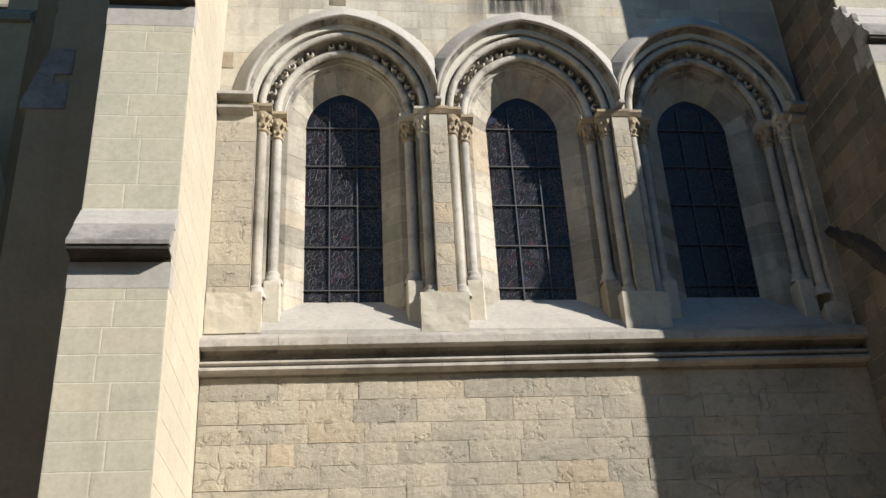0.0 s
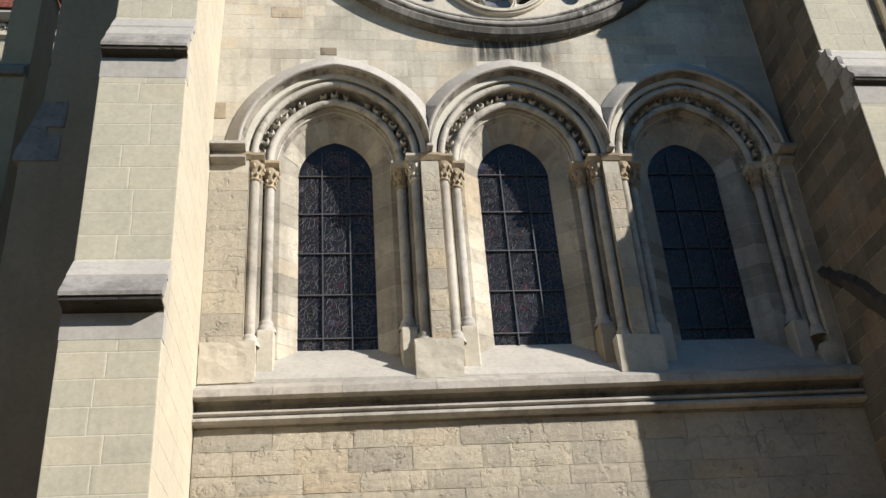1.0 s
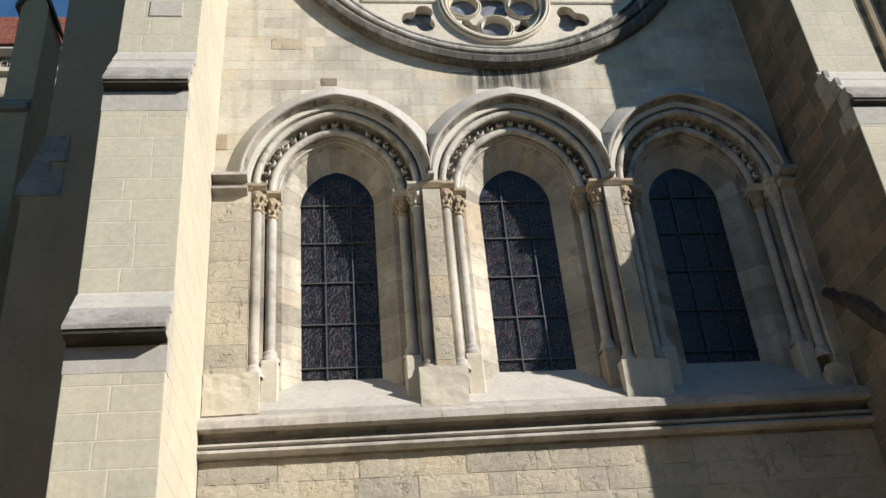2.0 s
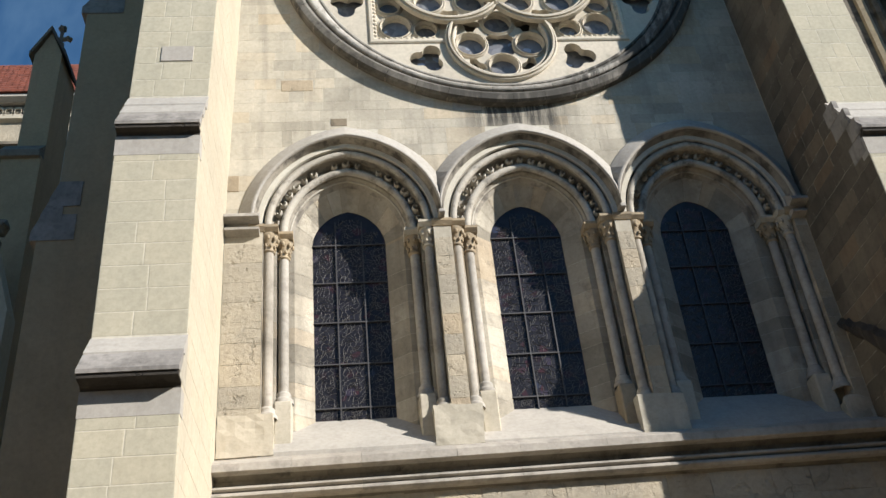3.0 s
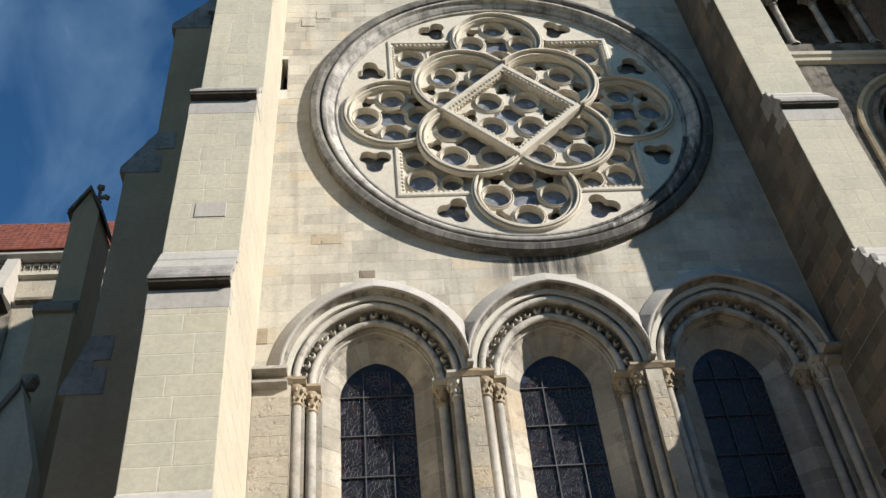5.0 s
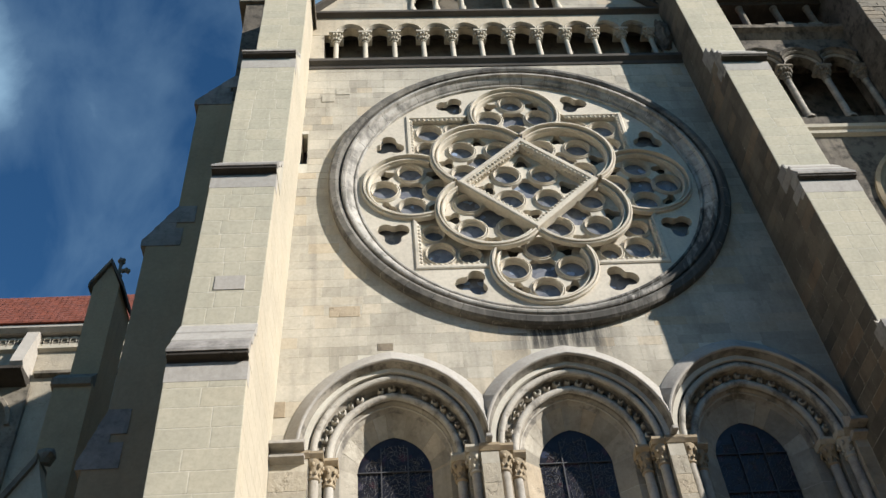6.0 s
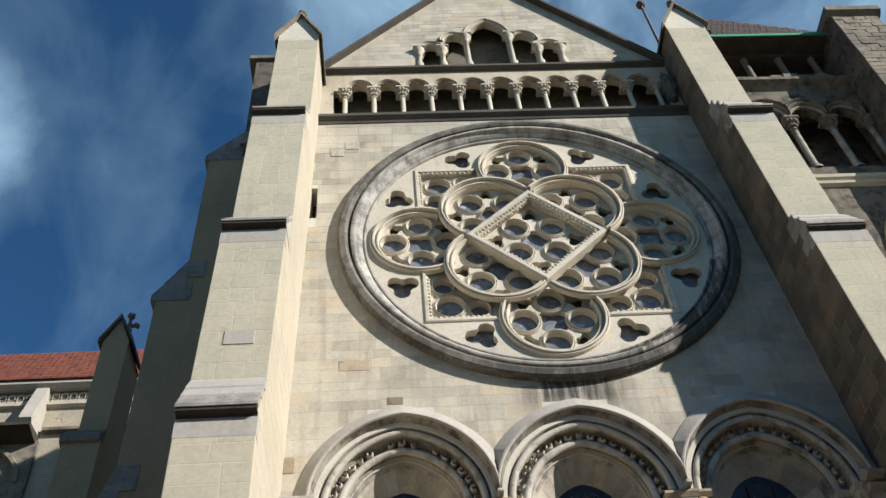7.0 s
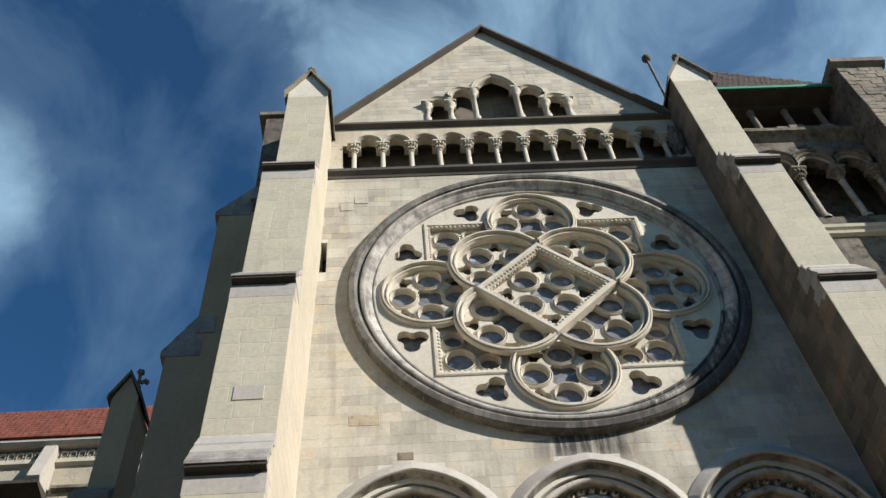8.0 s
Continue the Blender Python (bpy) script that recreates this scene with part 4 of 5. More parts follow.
def gablet(parent, x0, x1, y0, y1, z0, h):
    """Gabled stone cap whose ridge runs back from the front."""
    xm = (x0 + x1) / 2
    bm = bmesh.new()
    o = 0.10
    for rows_ in (((x0 - o, z0 - 0.10), (xm, z0 + h), (xm, z0 + h - 0.15), (x0 - o, z0 - 0.22)), ((xm, z0 + h), (x1 + o, z0 - 0.10), (x1 + o, z0 - 0.22), (xm, z0 + h - 0.15))):
        a = [bm.verts.new((x, y0 - 0.12, z)) for x, z in rows_]
        b = [bm.verts.new((x, y1, z)) for x, z in rows_]
        bm.faces.new(a)
        bm.faces.new(b[::-1])
        for i in range(4):
            bm.faces.new((a[i], a[(i + 1) % 4], b[(i + 1) % 4], b[i]))
    bmesh.ops.recalc_face_normals(bm, faces=bm.faces[:])
    part("coping", bm, M_OLD, parent, "weathered gable coping")
    part("gablet", plate([[(x0, z0 - 0.3), (x1, z0 - 0.3), (x1, z0 - 0.05), (xm, z0 + h - 0.12), (x0, z0 - 0.05)]], y0, y1), M_MORTAR, parent, "pale gable front")
    fin = lathe([(0.0, z0 + h - 0.1), (0.10, z0 + h - 0.1), (0.07, z0 + h + 0.05), (0.13, z0 + h + 0.12), (0.12, z0 + h + 0.2), (0.05, z0 + h + 0.27), (0.0, z0 + h + 0.28)], xm, y0 + 0.05, 8)
    part("finial", fin, M_OLD, parent, "worn stone finial knob")


def buttress(stages, lips, label, side):
    ob = thing("buttress", ((stages[0][0] + stages[0][1]) / 2, -1, 0), label=label, category="buttress", group="transept buttresses")
    for x0, x1, y, za, zb in stages:
        part("core", box(x0 + 0.006, x1 - 0.006, y + 0.003, 0.9, za, zb), M_POINT if side > 0 else M_MORTAR, ob)
    for (x0, x1, face, _, _), (yl, zl, yt, zt, n) in zip(stages, lips):
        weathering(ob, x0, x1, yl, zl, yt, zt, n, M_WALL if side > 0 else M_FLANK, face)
    x0, x1, y, za, zb = stages[-1]
    gablet(ob, x0, x1, y, 0.8, zb, 1.15)
    for o in ob.children:
        for v in o.data.vertices:
            v.co.x += lean(v.co.z, side)
    return ob


but_l = buttress(BUT_L, LIP_L, "stepped grey-green ashlar buttress with sloping set-offs, sunlit on its flank", 1)
but_r = buttress(BUT_R, LIP_R, "stepped ashlar buttress with a shaded flank and sunlit front", -1)
but_l["group"] = but_r["group"] = "transept buttresses"

# buttress turned to the side, in the shade
WEST = [(-5.2, 0.0, 11.7), (-4.95, 11.7, 17.3), (-4.42, 17.3, 22.5), (-3.62, 22.5, 27.4)]
west = thing("side_buttress", (-4.2, 0.4, 0), label="shaded stepped side buttress of grey ashlar", category="buttress")
for k, (x, za, zb) in enumerate(WEST):
    part("core", box(x + 0.01, -2.5, 0.32, 1.7, za, zb), M_SIDE if k < 3 else M_TOWER, west)
    if k:
        px_ = WEST[k - 1][0]
        for j in range(3):
            xa = px_ - 0.10 + (x - px_ + 0.1) * j / 3
            xb = px_ - 0.10 + (x - px_ + 0.1) * (j + 1) / 3
            z0 = za + 0.36 * j
            prof = [(xa, z0 - 0.14), (xa, z0 + 0.04), (xb + 0.02, z0 + 0.40), (xb + (0.62, 0.25, 0.42)[j], z0 + 0.40), (xb + (0.62, 0.25, 0.42)[j], z0 - 0.14)]
            part("weathering", plate([prof], 0.30 - 0.004 * j, 1.72), M_LIP, west, "grey sloping weathering slab")
part("top_slab", box(-3.82, -2.3, 0.22, 1.8, 27.4, 27.6, 0.02), M_OLD, west)


# ---- gallery and gable ----
GX0, GX1, GZ0, GZ1 = -1.65, 8.15, 23.4, 25.95


def gallery():
    ob = thing("arcaded_gallery", (3.3, 0, GZ0), label="row of small round arches on slender shafts over a ledge", category="gallery", kind="structure")
    part("ledge", prism_x([(0.7, GZ0 - 0.02), (-0.03, GZ0 - 0.02), (-0.06, GZ0 + 0.08), (-0.16, GZ0 + 0.16), (-0.16, GZ0 + 0.27), (-0.10, GZ0 + 0.33), (0.7, GZ0 + 0.36)], GX0 - 0.1, GX1 + 0.1), M_DARKEDGE, ob, "blackened moulded ledge")
    part("gallery_back", box(GX0 - 0.3, GX1 + 0.3, 0.70, 0.9, GZ0 + 0.3, GZ1), M_OLD, ob, "dark brown back wall of the gallery")
    for sx in (GX0, GX1 - 0.3):
        part("end_pier", box(sx, sx + 0.35, 0.004, 0.7, GZ0 + 0.36, 25.076), M_WALL, ob)
    xs = [-0.98 + 0.784 * k for k in range(12)]
    zs = 25.08
    loop = [(GX0 - 0.15, zs)]
    for a, b in zip(xs, xs[1:]):
        loop += arch_pts((a + b) / 2, zs, (b - a) / 2 - 0.07, 0.02, 8)
    loop += [(GX1 + 0.2, zs), (GX1 + 0.2, GZ1), (GX0 - 0.15, GZ1)]
    part("arcade_wall", plate([loop], 0.0, 0.24), M_WALL, ob)
    for a, b in zip(xs, xs[1:]):
        part("arch_roll", arch_sweep((a + b) / 2, zs, 0.05, [(0.415, 0.0), (0.41, -0.07), (0.385, -0.085), (0.37, -0.04), (0.362, -0.01)], 8), M_CARVE, ob)
        part("arch_roll", arch_sweep((a + b) / 2, zs, 0.03, [(0.362, 0.0), (0.355, -0.025), (0.335, -0.04), (0.318, -0.01), (0.314, 0.05)], 8), M_GRIME_SHADE, ob, "inner arch roll, darkened for dirt and shade")
    for x in xs:
        z0 = GZ0 + 0.34
        part("gallery_shaft", lathe([(0.12, z0), (0.12, z0 + 0.05), (0.09, z0 + 0.10), (0.068, z0 + 0.13), (0.066, zs - 0.40)], x, 0.05, 12), M_CARVE, ob, smooth=True)
        cap = part("gallery_capital", lathe([(0.062, zs - 0.42), (0.095, zs - 0.40), (0.09, zs - 0.37), (0.072, zs - 0.34), (0.10, zs - 0.22), (0.16, zs - 0.12), (0.15, zs - 0.07)], x, 0.05, 8), M_CARVE, ob)
        for q in range(6):
            aq = math.pi * (1 + (q + 0.5) / 6)
            for rr, zz, sz in ((0.115, -0.27, 0.040), (0.165, -0.13, 0.048)):
                bm = bmesh.new()
                bmesh.ops.create_icosphere(bm, subdivisions=1, radius=sz)
                bmesh.ops.transform(bm, matrix=Matrix.Translation((x + rr * math.cos(aq + zz), 0.05 + rr * math.sin(aq + zz), zs + zz)) @ Matrix.Diagonal((0.8, 0.8, 1.4, 1)), verts=bm.verts[:])
                part("leaf", bm, M_CARVE, cap)
        part("gallery_abacus", box(x - 0.185, x + 0.185, -0.135, 0.32, zs - 0.08, zs, 0.012), M_CARVE, ob)
    part("gable_string", prism_x([(0.7, GZ1), (0.0, GZ1), (-0.04, GZ1 + 0.03), (-0.15, GZ1 + 0.08), (-0.15, GZ1 + 0.17), (0.0, GZ1 + 0.25), (0.7, GZ1 + 0.25)], GX0 - 0.1, GX1 + 0.1), M_DARKEDGE, ob, "blackened string course")
    return ob


gallery()


def carved_corbel():
    """Eroded block in the corner of the gallery."""
    bm = bmesh.new()
    bmesh.ops.create_icosphere(bm, subdivisions=4, radius=1.0)
    for v in bm.verts:
        v.co += v.co.normalized() * (noise.noise(v.co * 2.2) * 0.28 + noise.noise(v.co * 6.0) * 0.14)
        v.co = Vector((7.98 + v.co.x * 0.22, 0.02 + v.co.y * 0.26, 24.75 + v.co.z * 0.72))
    tagged(part("eroded_corbel", bm, M_TOWER), "black eroded stone lump at the end of the arcade", "corbel")


carved_corbel()

APEX = (3.22, 32.35)
SL = 5.35 / 4.25


def gable():
    ob = thing("gable", (APEX[0], 0.3, 26.2), label="steep pale stone gable with five stepped arches and dark coping", category="gable", kind="structure")
    zb = 26.25
    cols = [1.15, 1.84, 2.58, 3.87, 4.66, 5.33]
    tops = {0: (27.25, 0.02), 1: (27.75, 0.05), 2: (28.0, 0.42), 3: (27.75, 0.05), 4: (27.25, 0.02)}
    hw = 5.15
    outline_ = [(APEX[0] - hw, zb - 0.2), (APEX[0] + hw, zb - 0.2), (APEX[0] + hw, zb), APEX, (APEX[0] - hw, zb)]
    openings = []
    for k, (a, b) in enumerate(zip(cols, cols[1:])):
        z1, c = tops[k]
        arch = arch_pts((a + b) / 2, z1, (b - a) / 2 - 0.07, c, 8)
        openings.append(arch + [(b - 0.07, 26.3), (a + 0.07, 26.3)])
    part("gable_wall", plate([outline_] + openings, 0.0, 0.2), M_WALL, ob)
    # Darker stone than the gable's own, in place of shade in the recess
    part("gable_back", plate([outline_], 0.62, 0.9), M_OLD, ob, "recess behind the arches, its shade given by dark stone")
    for k, (a, b) in enumerate(zip(cols, cols[1:])):
        z1, c = tops[k]
        h = (b - a) / 2 - 0.07
        part("arch_roll", arch_sweep((a + b) / 2, z1, c, [(h + 0.15, 0.0), (h + 0.145, -0.07), (h + 0.11, -0.09), (h + 0.08, -0.04), (h + 0.05, -0.06), (h + 0.01, -0.03), (h, 0.0), (h, 0.1)], 10), M_CARVE, ob)
    for k, x in enumerate(cols):
        zc = 28.0 if k in (2, 3) else 27.25
        part("gable_shaft", lathe([(0.11, 26.2), (0.11, 26.40), (0.07, 26.46), (0.062, zc - 0.36), (0.09, zc - 0.34), (0.075, zc - 0.30), (0.11, zc - 0.18), (0.17, zc - 0.07), (0.15, zc)], x, -0.01, 10), M_CARVE, ob, smooth=True)
        part("gable_abacus", box(x - 0.18, x + 0.18, -0.16, 0.2, zc - 0.005, zc + 0.07, 0.01), M_CARVE, ob)
    # coping slabs
    for s in (-1, 1):
        n = 9
        L = hw
        for k in range(n):
            a, b = L * k / n, L * (k + 1) / n
            pts = [(APEX[0] + s * a, APEX[1] - SL * a + 0.04), (APEX[0] + s * b, APEX[1] - SL * b + 0.04), (APEX[0] + s * b, APEX[1] - SL * b - 0.10), (APEX[0] + s * a, APEX[1] - SL * a - 0.10)]
            part("coping_stone", plate([pts], -0.22, 0.95), M_DARKEDGE, ob, "blackened coping stone")
    return ob


gable()


# ---- nave and pier beyond the transept ----
def nave():
    ob = thing("nave", (-16, 13, 0), label="sunlit church nave with red tiled roof and carved frieze", category="church")
    y = 12.0
    part("nave_wall", box(-60, -6.5, y, y + 1.0, 0, 25.4), M_LOW, ob)
    part("cornice", prism_x([(y + 0.2, 25.30), (y - 0.25, 25.30), (y - 0.42, 25.42), (y - 0.42, 25.53), (y + 0.2, 25.58)], -60, -6.5), M_NEW, ob, "white moulded eaves cornice")
    part("frieze_ground", box(-60, -6.5, y - 0.05, y, 24.75, 25.3), M_OLD, ob)
    part("frieze_ledge", prism_x([(y, 24.6), (y - 0.16, 24.66), (y - 0.16, 24.78), (y, 24.8)], -60, -6.5), M_CARVE, ob)
    x = -15.2
    v, f = [], []
    while x < -7.0:
        for cxx in (x,):
            n = 14
            for k in range(n):
                a0, a1 = 2 * math.pi * k / n, 2 * math.pi * (k + 1) / n
                b = len(v)
                v += [(cxx + 0.21 * math.cos(a0), y - 0.11, 25.0 + 0.21 * math.sin(a0)), (cxx + 0.21 * math.cos(a1), y - 0.11, 25.0 + 0.21 * math.sin(a1)), (cxx + 0.13 * math.cos(a1), y - 0.11, 25.0 + 0.13 * math.sin(a1)), (cxx + 0.13 * math.cos(a0), y - 0.11, 25.0 + 0.13 * math.sin(a0)),
                      (cxx + 0.13 * math.cos(a1), y - 0.05, 25.0 + 0.13 * math.sin(a1)), (cxx + 0.13 * math.cos(a0), y - 0.05, 25.0 + 0.13 * math.sin(a0))]
                f += [(b, b + 1, b + 2, b + 3), (b + 3, b + 2, b + 4, b + 5)]
        x += 0.30
    me = bpy.data.meshes.new("frieze")
    me.from_pydata(v, [], f)
    link_mesh("frieze", me, M_CARVE, ob, "carved interlace frieze")
    # roof with rows of tiles
    rv, rf = [], []
    rise = 0.86
    for j in range(13):
        ya, yb = y - 0.5 + 0.3 * j, y - 0.5 + 0.3 * (j + 1)
        za, zb = 25.6 + rise * 0.3 * j * 1.5, 25.6 + rise * 0.3 * (j + 1) * 1.5
        for i in range(54):
            xa = -18.2 + 0.22 * i + (0.11 if j % 2 else 0)
            b = len(rv)
            lift = 0.05 + 0.012 * ((i * 7 + j * 3) % 4)
            rv += [(xa + 0.008, ya, za + lift), (xa + 0.212, ya, za + lift), (xa + 0.212, yb, zb + 0.01), (xa + 0.008, yb, zb + 0.01), (xa + 0.008, ya, za - 0.03), (xa + 0.212, ya, za - 0.03)]
            rf += [(b, b + 1, b + 2, b + 3), (b + 4, b + 5, b + 1, b)]
    me = bpy.data.meshes.new("roof_tiles")
    me.from_pydata(rv, [], rf)
    t = link_mesh("roof_tiles", me, M_TILE, ob, "red clay roof tiles")
    t["kind"] = "stuff"
    part("roof", prism_x([(y - 0.5, 25.57), (y + 3.4, 25.57 + 3.9 * rise * 1.5), (y + 7.3, 25.5)], -60, -6.3), M_TILE, ob, "red clay tiled roof")
    # sloped tops of wall piers
    for x in (-12.25, -16.4):
        pr = part("wall_pier", prism_x([(y, 25.35), (y - 0.35, 25.25), (y - 0.9, 23.65), (y - 0.95, 23.45), (y - 0.8, 23.3), (y - 0.8, 23.15), (y, 23.15)], x, x + 0.42), M_NEW, ob, "white sloping pier head")
    # Black ledge: the shade on its underside is put into the colour
    part("aisle_roof_ledge", prism_x([(y, 23.35), (y - 1.0, 23.22), (y - 1.0, 23.10), (y, 22.95)], -60, -11.8), M_SOOT_SHADE, ob)
    part("aisle_wall", plate([[(-30, 0), (-11.7, 0), (-11.7, 23.1), (-30, 23.1)], arch_pts(-13.4, 21.4, 1.25, 0.1, 10) + [(-12.15, 14.0), (-14.65, 14.0)]], y - 0.16, y - 0.004), M_OLD, ob)
    part("aisle_arch", arch_sweep(-13.4, 21.4, 0.1, [(1.45, y - 0.16), (1.42, y - 0.26), (1.3, y - 0.26), (1.25, y - 0.1)], 10), M_OLD, ob)
    # Infill's dark colour supplies the shade inside the arch
    part("arch_infill", box(-14.8, -12.0, y - 0.06, y - 0.03, 13.9, 23.0), M_OLD, ob, "dark stone standing for shade in the blind arch")
    part("wall_ledge", prism_x([(y, 23.45), (y - 0.2, 23.5), (y - 0.2, 23.62), (y, 23.7)], -11.7, -6.5), M_OLD, ob)
    return ob


nave()


def gabled_pier(x0, x1, y0, y1, zt, h, label):
    ob = thing("gabled_pier", ((x0 + x1) / 2, y0, 0), label=label, category="pier")
    xm = (x0 + x1) / 2
    part("shaft_block", box(x0, x1, y0, y1, 0, zt), M_SIDE, ob)
    part("gable_block", plate([[(x0, zt), (x1, zt), (xm, zt + h)]], y0 + 0.01, y1), M_SIDE, ob)
    for s, xa in ((-1, x0), (1, x1)):
        part("coping", plate([[(xa + s * 0.12, zt - 0.12), (xa + s * 0.12, zt + 0.04), (xm, zt + h + 0.18), (xm, zt + h)]], y0 - 0.1, y1 + 0.05), M_DARKEDGE if s > 0 else M_OLD, ob)
    part("weathering", prism_x([(y0, 18.5), (y0 - 0.35, 18.1), (y0 - 0.35, 17.9), (y0, 17.8)], x0 - 0.28, x1), M_OLD, ob)
    part("lower_block", box(x0 - 0.22, x1 + 0.02, y0 - 0.25, y1, 0, 17.95), M_SIDE, ob)
    return ob


gp = gabled_pier(-8.12, -7.40, 6.0, 7.4, 21.75, 0.85, "dark gabled pier with a stone cross finial")


def cross_finial(x, y, z):
    ob = thing("cross_finial", (x, y, z), label="weathered leafy stone cross on a pier gable", category="finial")
    part("stem", lathe([(0.09, z - 1.4), (0.07, z), (0.10, z + 0.06), (0.06, z + 0.12), (0.055, z + 0.75), (0.0, z + 0.78)], x, y, 8), M_OLD, ob)
    for dx, dz, r in ((-0.22, 0.42, 0.10), (0.22, 0.42, 0.10), (0, 0.85, 0.12), (-0.13, 0.42, 0.08), (0.13, 0.42, 0.08), (0.05, 0.2, 0.07)):
        bm = bmesh.new()
        bmesh.ops.create_icosphere(bm, subdivisions=2, radius=r)
        for v in bm.verts:
            v.co += v.co.normalized() * noise.noise(v.co * 14 + Vector((dx * 9, dz * 7, 0))) * 0.05
            v.co += Vector((x + dx, y, z + dz))
        part("leaf_arm", bm, M_OLD, ob)
    return ob


cross_finial(-7.98, 7.3, 23.25)


def low_gable():
    """Small gable with finial lower down beyond the side buttress."""
    ob = thing("small_gable", (-7.9, 5.0, 0), label="small shaded stone gable with leafy finial", category="gable")
    part("gable_front", plate([[(-9.6, 0), (-7.1, 0), (-7.1, 12.8), (-7.75, 14.9), (-9.6, 11.4)]], 4.6, 5.2), M_BUT, ob)
    part("coping", plate([[(-9.7, 11.3), (-7.75, 15.0), (-7.75, 14.75), (-9.7, 11.0)]], 4.5, 5.3), M_OLD, ob)
    bm = bmesh.new()
    bmesh.ops.create_icosphere(bm, subdivisions=2, radius=0.22)
    for v in bm.verts:
        v.co += v.co.normalized() * noise.noise(v.co * 9) * 0.1
        v.co += Vector((-7.7, 4.9, 15.15))
    part("finial", bm, M_OLD, ob)
    return ob


low_gable()

# transept body behind the facade
body_ = thing("transept", (3, 8, 0), label="body of the transept with its tiled roof", category="church")
part("side_wall", box(-2.4, -1.9, 0.9, 16, 0, 26.0), M_WALL, body_)
part("side_wall", box(8.4, 8.9, 0.9, 16, 0, 26.0), M_WALL, body_)
part("roof", plate([[(-1.9, 25.7), (8.3, 25.7), (APEX[0], APEX[1] - 0.4)]], 0.95, 16), M_TILE, body_, "steep red tiled roof")


# ---- tower side beyond the other buttress ----
def tower_side():
    Y = 2.5
    ob = thing("church_tower", (13.5, Y, 0), label="weathered brown stone tower side with arcaded gallery and loggia", category="tower")
    cols = [11.5, 12.78, 14.03, 15.25, 16.45]
    zs = 26.95
    gal = []
    for a, b in zip(cols, cols[1:]):
        gal += arch_pts((a + b) / 2, zs, (b - a) / 2 - 0.10, 0.03, 8)
    wall_loop = [(8.9, 0), (24, 0), (24, 28.7), (8.9, 28.7)]
    hole = gal + [(cols[-1] - 0.1, 24.3), (cols[0] + 0.1, 24.3)]
    big = arch_pts(15.35, 20.4, 1.35, 0.5, 12) + [(16.7, 9.0), (14.0, 9.0)]
    part("tower_wall", plate([wall_loop, hole, big], Y, Y + 0.32), M_TOWER, ob)
    part("gallery_back", box(9.0, 24, Y + 1.3, Y + 1.6, 0, 28.6), M_TOWER, ob, "dark back wall of the gallery")
    part("gallery_floor", box(9.0, 24, Y + 0.1, Y + 1.4, 23.9, 24.3), M_TOWER, ob)
    for x in cols:
        # Shafts and capitals take darker stone to carry the shade on them
        part("gallery_shaft", lathe([(0.19, 24.3), (0.19, 24.38), (0.13, 24.42), (0.15, 24.47), (0.105, 24.53), (0.10, 26.36)], x, Y + 0.12, 12), M_GRIME_SHADE, ob, smooth=True)
        cap = part("gallery_capital", lathe([(0.10, 26.34), (0.135, 26.37), (0.125, 26.41), (0.115, 26.45), (0.15, 26.62), (0.22, 26.77), (0.2, 26.82)], x, Y + 0.12, 10), M_OLD, ob, "leafy capital, darkened for shade")
        part("gallery_abacus", box(x - 0.26, x + 0.26, Y - 0.14, Y + 0.36, 26.82, 26.95, 0.03), M_OLD, ob)
        for q in range(7):
            aq = math.pi * (1 + (q + 0.5) / 7)
            for rr, zz, sz in ((0.15, -0.38, 0.06), (0.22, -0.20, 0.075)):
                bm = bmesh.new()
                bmesh.ops.create_icosphere(bm, subdivisions=1, radius=sz)
                bmesh.ops.transform(bm, matrix=Matrix.Translation((x + rr * math.cos(aq + zz), Y + 0.12 + rr * math.sin(aq + zz), zs + zz)) @ Matrix.Diagonal((0.8, 0.8, 1.4, 1)), verts=bm.verts[:])
                part("leaf", bm, M_OLD, cap)
    for a, b in zip(cols, cols[1:]):
        h = (b - a) / 2 - 0.1
        for prof, m in (([(h + 0.34, Y), (h + 0.33, Y - 0.16), (h + 0.26, Y - 0.20), (h + 0.20, Y - 0.12)], M_TOWER), ([(h + 0.20, Y - 0.06), (h + 0.19, Y - 0.12), (h + 0.14, Y - 0.14), (h + 0.10, Y - 0.09), (h + 0.09, Y - 0.02)], M_OLD),
                        ([(h + 0.09, Y), (h + 0.08, Y - 0.04), (h + 0.03, Y - 0.05), (h, Y), (h, Y + 0.3)], M_GRIME_SHADE)):
            bm = arch_sweep((a + b) / 2, zs, 0.06, prof, 10)
            for v in bm.verts:
                v.co.x = min(b, max(a, v.co.x))
            part("arch_roll", bm, m, ob)
    for k in range(9):                                   # worn, broken courses under the loggia
        xa = 11.3 + 0.52 * k + rng.uniform(-0.1, 0.1)
        part("ledge_stone", box(xa, xa + rng.uniform(0.4, 0.62), Y - rng.uniform(0.10, 0.22), Y + 0.1, 29.16 + rng.uniform(-0.05, 0.05), 29.36, 0.03), M_OLD, ob, "broken ledge stone")
    part("string", prism_x([(Y, 23.3), (Y - 0.12, 23.35), (Y - 0.14, 23.45), (Y - 0.08, 23.5), (Y - 0.18, 23.56), (Y - 0.2, 23.68), (Y, 23.85)], 8.9, 24), M_CARVE, ob)
    part("string", prism_x([(Y, 28.55), (Y - 0.15, 28.75), (Y - 0.3, 28.85), (Y - 0.3, 29.0), (Y, 29.1), (Y + 1.6, 29.1), (Y + 1.6, 28.55)], 8.9, 24), M_TOWER, ob)
    part("loggia_sill", box(8.9, 24, Y - 0.06, Y + 1.5, 29.1, 29.42, 0.03), M_TOWER, ob)
